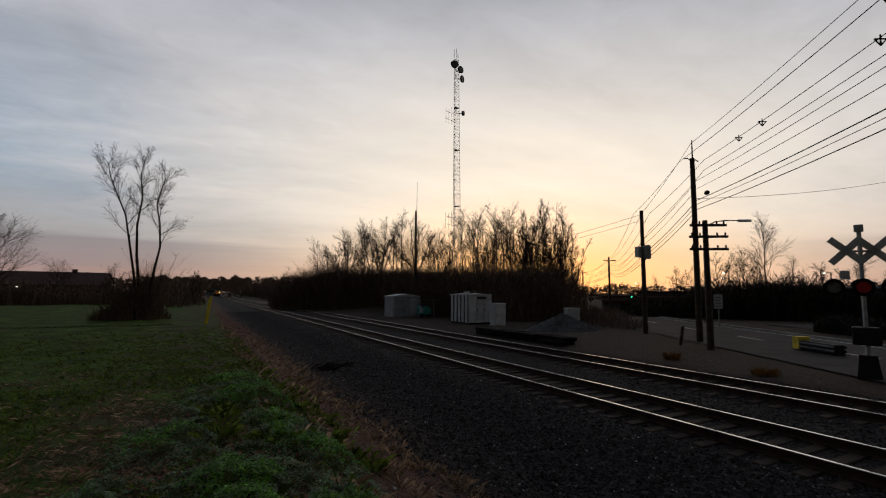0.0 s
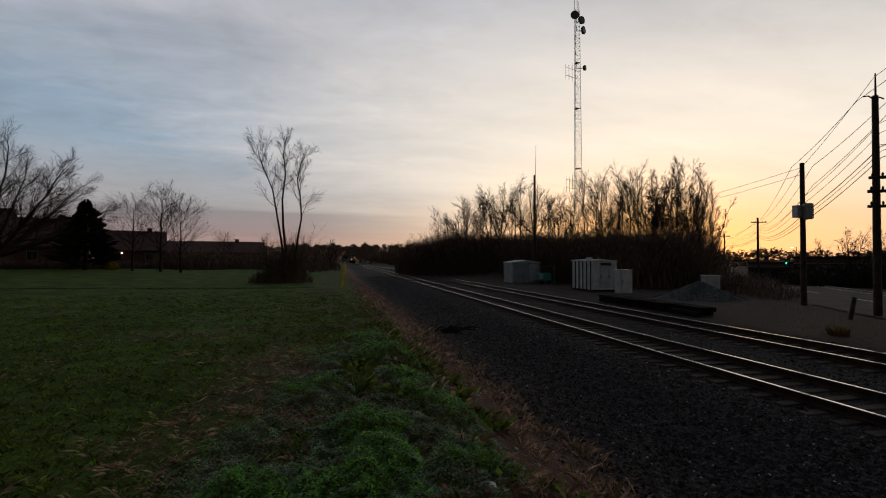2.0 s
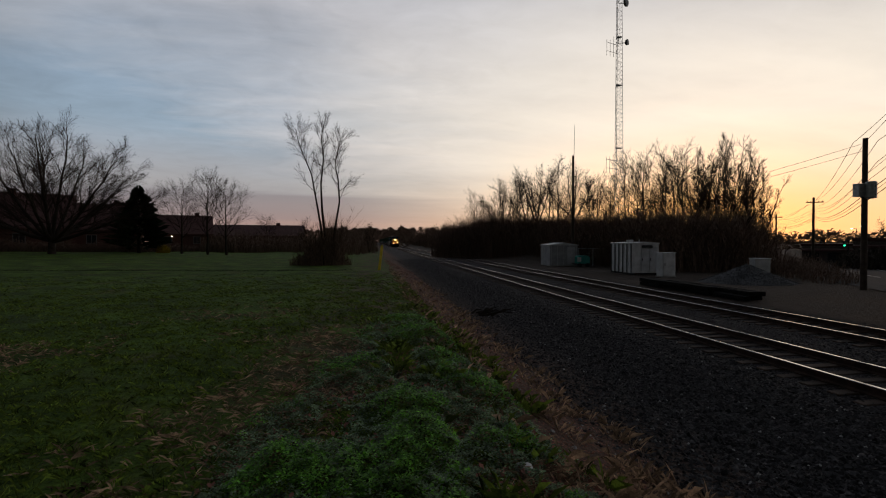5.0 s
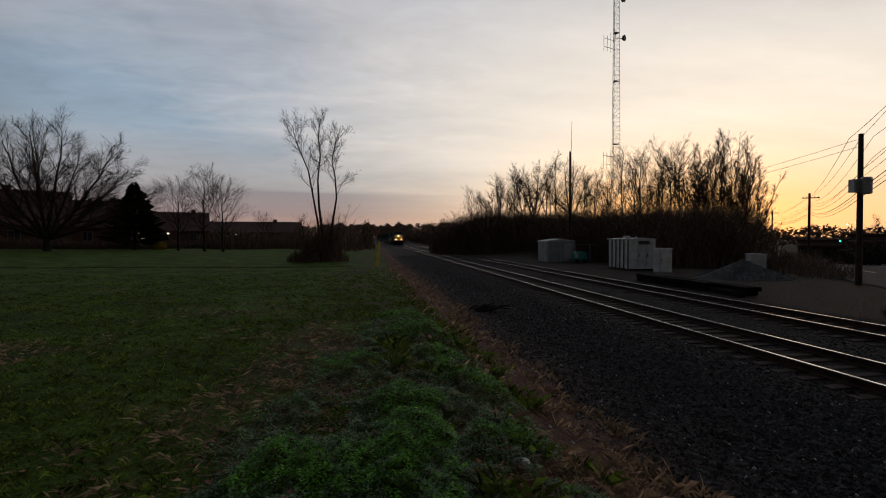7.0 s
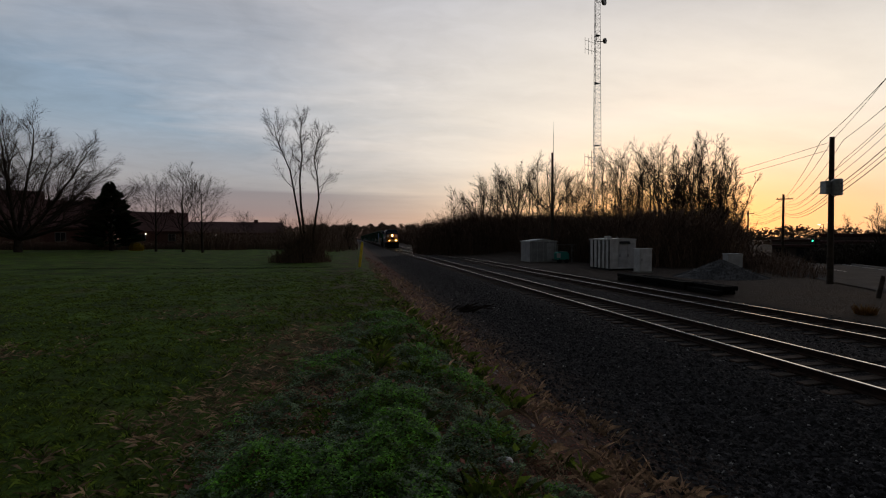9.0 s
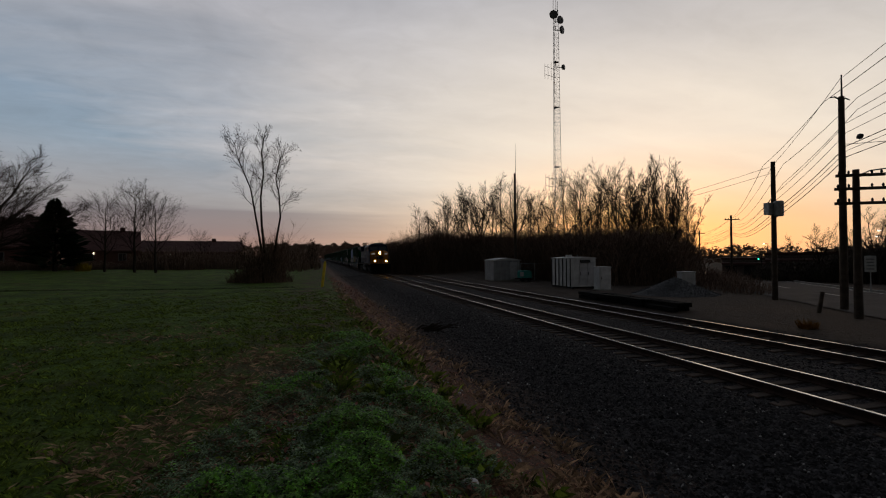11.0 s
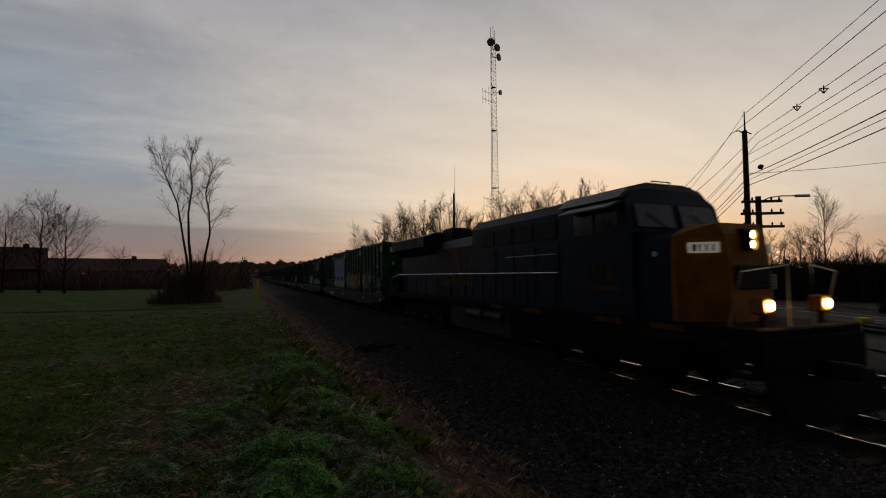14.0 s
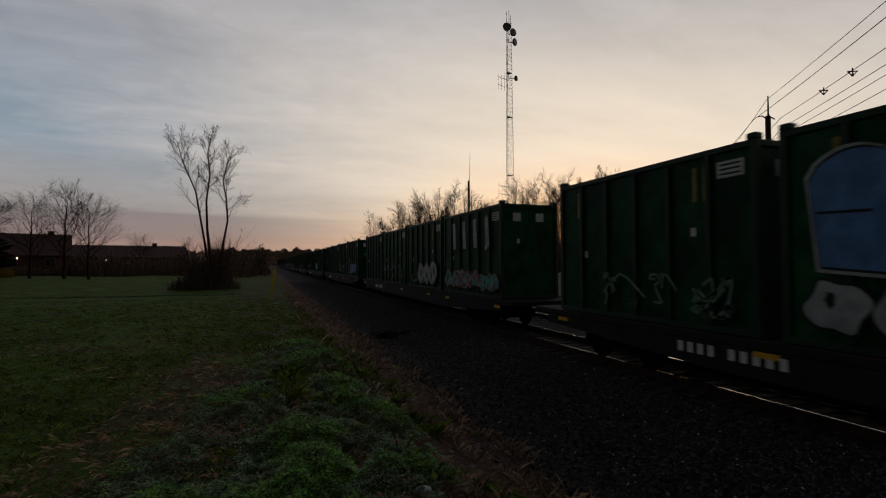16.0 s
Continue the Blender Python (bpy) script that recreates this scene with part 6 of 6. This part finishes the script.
def weedy(x, y):
    """How weedy a spot is: a broad belt along the bank's crest that narrows as it goes."""
    left, right = -1.15 + 0.2 * (y - 3.5), 1.75 - 0.07 * (y - 3.5)
    return step(x, left - 0.35, left + 0.45) * (1 - step(x, right - 0.35, right + 0.2)) * step(y, 1.8, 2.6) * (1 - step(y, 8.5, 12))


def lump(x, y):
    """Height of the weeds' surface: cushions a hand or two across."""
    return weedy(x, y) * max(0.0, 0.07 + 0.24 * clump(x, y) + 0.09 * noise.noise((x * 8, y * 7, 6.0)))


blades("lawn_grass", "short green lawn grass", 26000, 31, -16, 1.5, 2.4, 27, 10, 0.05, 0.0034, 1.3, GRASS, lambda x, y, r: green_patch(x, y) > r.uniform(-0.6, 0.0))
blades("thatch", "dead straw-coloured grass among the lawn", 9000, 32, -6, 1.6, 2.4, 14, 7, 0.05, 0.0019, 2.4, STRAW, lambda x, y, r: green_patch(x, y) < r.uniform(-0.45, 0.0))
blades("bank_grass", "dry grass stalks on the bank", 2300, 33, 1.0, 3.6, 2.4, 40, 6, 0.15, 0.0015, 1.4, STRAW, lambda x, y, r: noise.noise((x * 1.5, y, 0)) > r.uniform(-0.2, 0.4))
blades("crest_grass", "green grass tufts along the bank's crest", 2600, 34, -0.2, 2.2, 2.4, 16, 9, 0.15, 0.003, 1.1, GRASS, lambda x, y, r: noise.noise((x * 1.8, y * 1.1, 3)) > 0.08 + 0.3 * abs(x - 1.3))


def weeds(name, label, n, seed, material, spread, keep):
    rng = random.Random(seed)
    V, F = [], []
    for q in range(n):
        y = 2.2 * (14 / 2.2) ** rng.random()
        x = rng.uniform(-1.6, 2.0)
        k = weedy(x, y)
        if k < rng.random() or not keep(clump(x, y), rng):
            continue
        up = lump(x, y)
        z = height(x, y) + 0.012 + up * rng.uniform(0.75, 1.0)
        s = spread * rng.uniform(0.5, 1.3) * (0.75 + 0.06 * y)
        a, t = rng.uniform(0, 6.283), rng.uniform(-0.4, 0.8)
        ca, sa = math.cos(a) * s, math.sin(a) * s
        i = len(V)
        V += [(x, y, z), (x + ca * 0.5 - sa * 0.4, y + sa * 0.5 + ca * 0.4, z + t * s * 0.6), (x + ca, y + sa, z + t * s), (x + ca * 0.5 + sa * 0.4, y + sa * 0.5 - ca * 0.4, z + t * s * 0.6)]
        F += [(i, i + 1, i + 2), (i, i + 2, i + 3)]
    me = bpy.data.meshes.new(name)
    me.from_pydata(V, [], F)
    me.materials.append(material)
    tagged(part(name, me, None), label, "weeds", kind="stuff")


weeds("green_weeds", "lush green low weeds on the bank crest", 190000, 41, WEED, 0.026, lambda c, r: c > r.uniform(0.0, 0.22))
weeds("frosted_weeds", "frosted grey-green weeds between the green clumps", 230000, 42, FROST, 0.021, lambda c, r: r.uniform(-0.42, -0.12) < c < r.uniform(0.04, 0.24))
weeds("dead_leaves", "brown dead leaves among the weeds", 9000, 43, DEADLEAF, 0.042, lambda c, r: c < r.uniform(-0.3, 0.05))


def bank_litter():
    """Dead leaves and stalks lying on the bare bank."""
    rng = random.Random(47)
    V, F = [], []
    for q in range(9000):
        y = 2.3 * (45 / 2.3) ** rng.random()
        x = rng.uniform(1.0, 3.4)
        z = height(x, y) + 0.01
        s, l = rng.uniform(0.003, 0.013) * (0.7 + 0.07 * y), rng.uniform(0.02, 0.07) * (0.7 + 0.05 * y)
        a, t = rng.uniform(0, 6.283), rng.uniform(-0.2, 0.6)
        ca, sa = math.cos(a), math.sin(a)
        i = len(V)
        V += [(x, y, z), (x + ca * l * 0.5 - sa * s, y + sa * l * 0.5 + ca * s, z + t * l * 0.5), (x + ca * l, y + sa * l, z + t * l * 0.6), (x + ca * l * 0.5 + sa * s, y + sa * l * 0.5 - ca * s, z + t * l * 0.5)]
        F += [(i, i + 1, i + 2), (i, i + 2, i + 3)]
    me = bpy.data.meshes.new("bank_litter")
    me.from_pydata(V, [], F)
    me.materials.append(DEADLEAF)
    tagged(part("bank_litter", me, None), "dead stalks and leaf litter on the bare bank", "litter", kind="stuff")


bank_litter()


def ballast_stones():
    rng = random.Random(51)
    V, F = [], []
    for k in range(64000):
        y = 2.5 * (75 / 2.5) ** (rng.random() ** 0.9)
        x = rng.uniform(3.4, 16.2) if rng.random() < 0.5 else rng.triangular(2.6, 8.3, 6.5)
        if abs(x - NEAR) < 0.9 or abs(x - FAR) < 0.9:
            continue
        z = height(x, y)
        s = rng.uniform(0.016, 0.042) * (1.5 if rng.random() < 0.06 else 1)
        a = rng.uniform(0, 6.28)
        i = len(V)
        for q in range(4):
            t = a + q * 1.571 + rng.uniform(-0.3, 0.3)
            r = s * rng.uniform(0.7, 1.3)
            V.append((x + math.cos(t) * r, y + math.sin(t) * r, z + s * rng.uniform(-0.1, 0.5)))
        V += [(x + rng.uniform(-0.3, 0.3) * s, y + rng.uniform(-0.3, 0.3) * s, z + s * rng.uniform(0.6, 1.1))]
        F += [(i, i + 1, i + 4), (i + 1, i + 2, i + 4), (i + 2, i + 3, i + 4), (i + 3, i, i + 4)]
    me = bpy.data.meshes.new("ballast_stones")
    me.from_pydata(V, [], F)
    me.materials.append(STONE)
    tagged(part("ballast_stones", me, None), "loose dark grey crushed ballast stones", "ballast", kind="stuff")
    V, F = [], []
    for k in range(800):
        y = 2.5 * (40 / 2.5) ** rng.random()
        x = rng.uniform(1.6, 8.4)
        z, s, i = height(x, y), rng.uniform(0.012, 0.032), len(V)
        for q in range(4):
            V.append((x + math.cos(q * 1.57) * s * rng.uniform(0.7, 1.3), y + math.sin(q * 1.57) * s, z + 0.01))
        V.append((x, y, z + s * 1.3))
        F += [(i, i + 1, i + 4), (i + 1, i + 2, i + 4), (i + 2, i + 3, i + 4), (i + 3, i, i + 4)]
    me = bpy.data.meshes.new("pale_stones")
    me.from_pydata(V, [], F)
    me.materials.append(mat("pale_stone", (0.38, 0.37, 0.36), 0.85, bump=0.1, island=0.4))
    tagged(part("pale_stones", me, None), "scattered pale stones and bits of litter", "stones", kind="stuff")


ballast_stones()


def white_stone(x, y, r, label):
    z = height(x, y)
    loops = []
    for i, (h, w) in enumerate(((-0.02, 0.8), (0.25, 1.0), (0.6, 0.85), (0.8, 0.4))):
        loops.append([(x + math.cos(a) * r * w * (1 + 0.2 * noise.noise((math.cos(a) * 2, math.sin(a) * 2, i))), y + math.sin(a) * r * 0.75 * w, z + h * r) for a in (2 * math.pi * k / 12 for k in range(12))])
    tagged(part("pale_rock", Mesh().loft(loops), mat("white_rock", (0.55, 0.55, 0.54), 0.7, vary=0.15), smooth=True), label, "rock")


white_stone(1.12, 3.42, 0.075, "smooth whitish rock lying among the weeds")


def dead_branch():
    rng = random.Random(61)
    h = thing("branch_heap", pose(0, 0, 0), "heap of dark dead branches on the ballast", "branches")
    for k in range(14):
        x, y = 4.1 + rng.uniform(-0.5, 0.5), 18.0 + rng.uniform(-0.5, 0.5)
        z = height(x, y) + 0.03
        a = rng.uniform(-0.5, 0.5)
        l = rng.uniform(0.4, 1.1)
        part("branch", Mesh().tube([(x, y, z), (x + math.cos(a) * l * 0.5, y + math.sin(a) * l * 0.5, z + rng.uniform(0.05, 0.25)), (x + math.cos(a) * l, y + math.sin(a) * l, z + rng.uniform(0, 0.3))], [0.04, 0.03, 0.01], 5), BARK, h)


dead_branch()
# row of dark blades stands in for the shaded step of a swale
rng_edge = random.Random(70)
brush("lawn_edge", "dark low blades drawn for the shaded swale edge across the lawn", [(-1.5 - 0.55 * k, 27.5 + 0.02 * k + rng_edge.uniform(-0.1, 0.1), 0.45, 0.13) for k in range(60)], 71, 3500, mat("swale_shade_grass", (0.02, 0.035, 0.008), 0.9, bump=0, island=0.4), thin=0.012)


def motions():
    for ob, back in MOVING:
        rows = []
        for t in (0.0, 4.0, 8.0, 12.0, 16.0):
            rows.append((t, pose(NEAR, AT14 + SPEED * (14 - t) + back, RAIL)))
        walk(ob, rows)


motions()
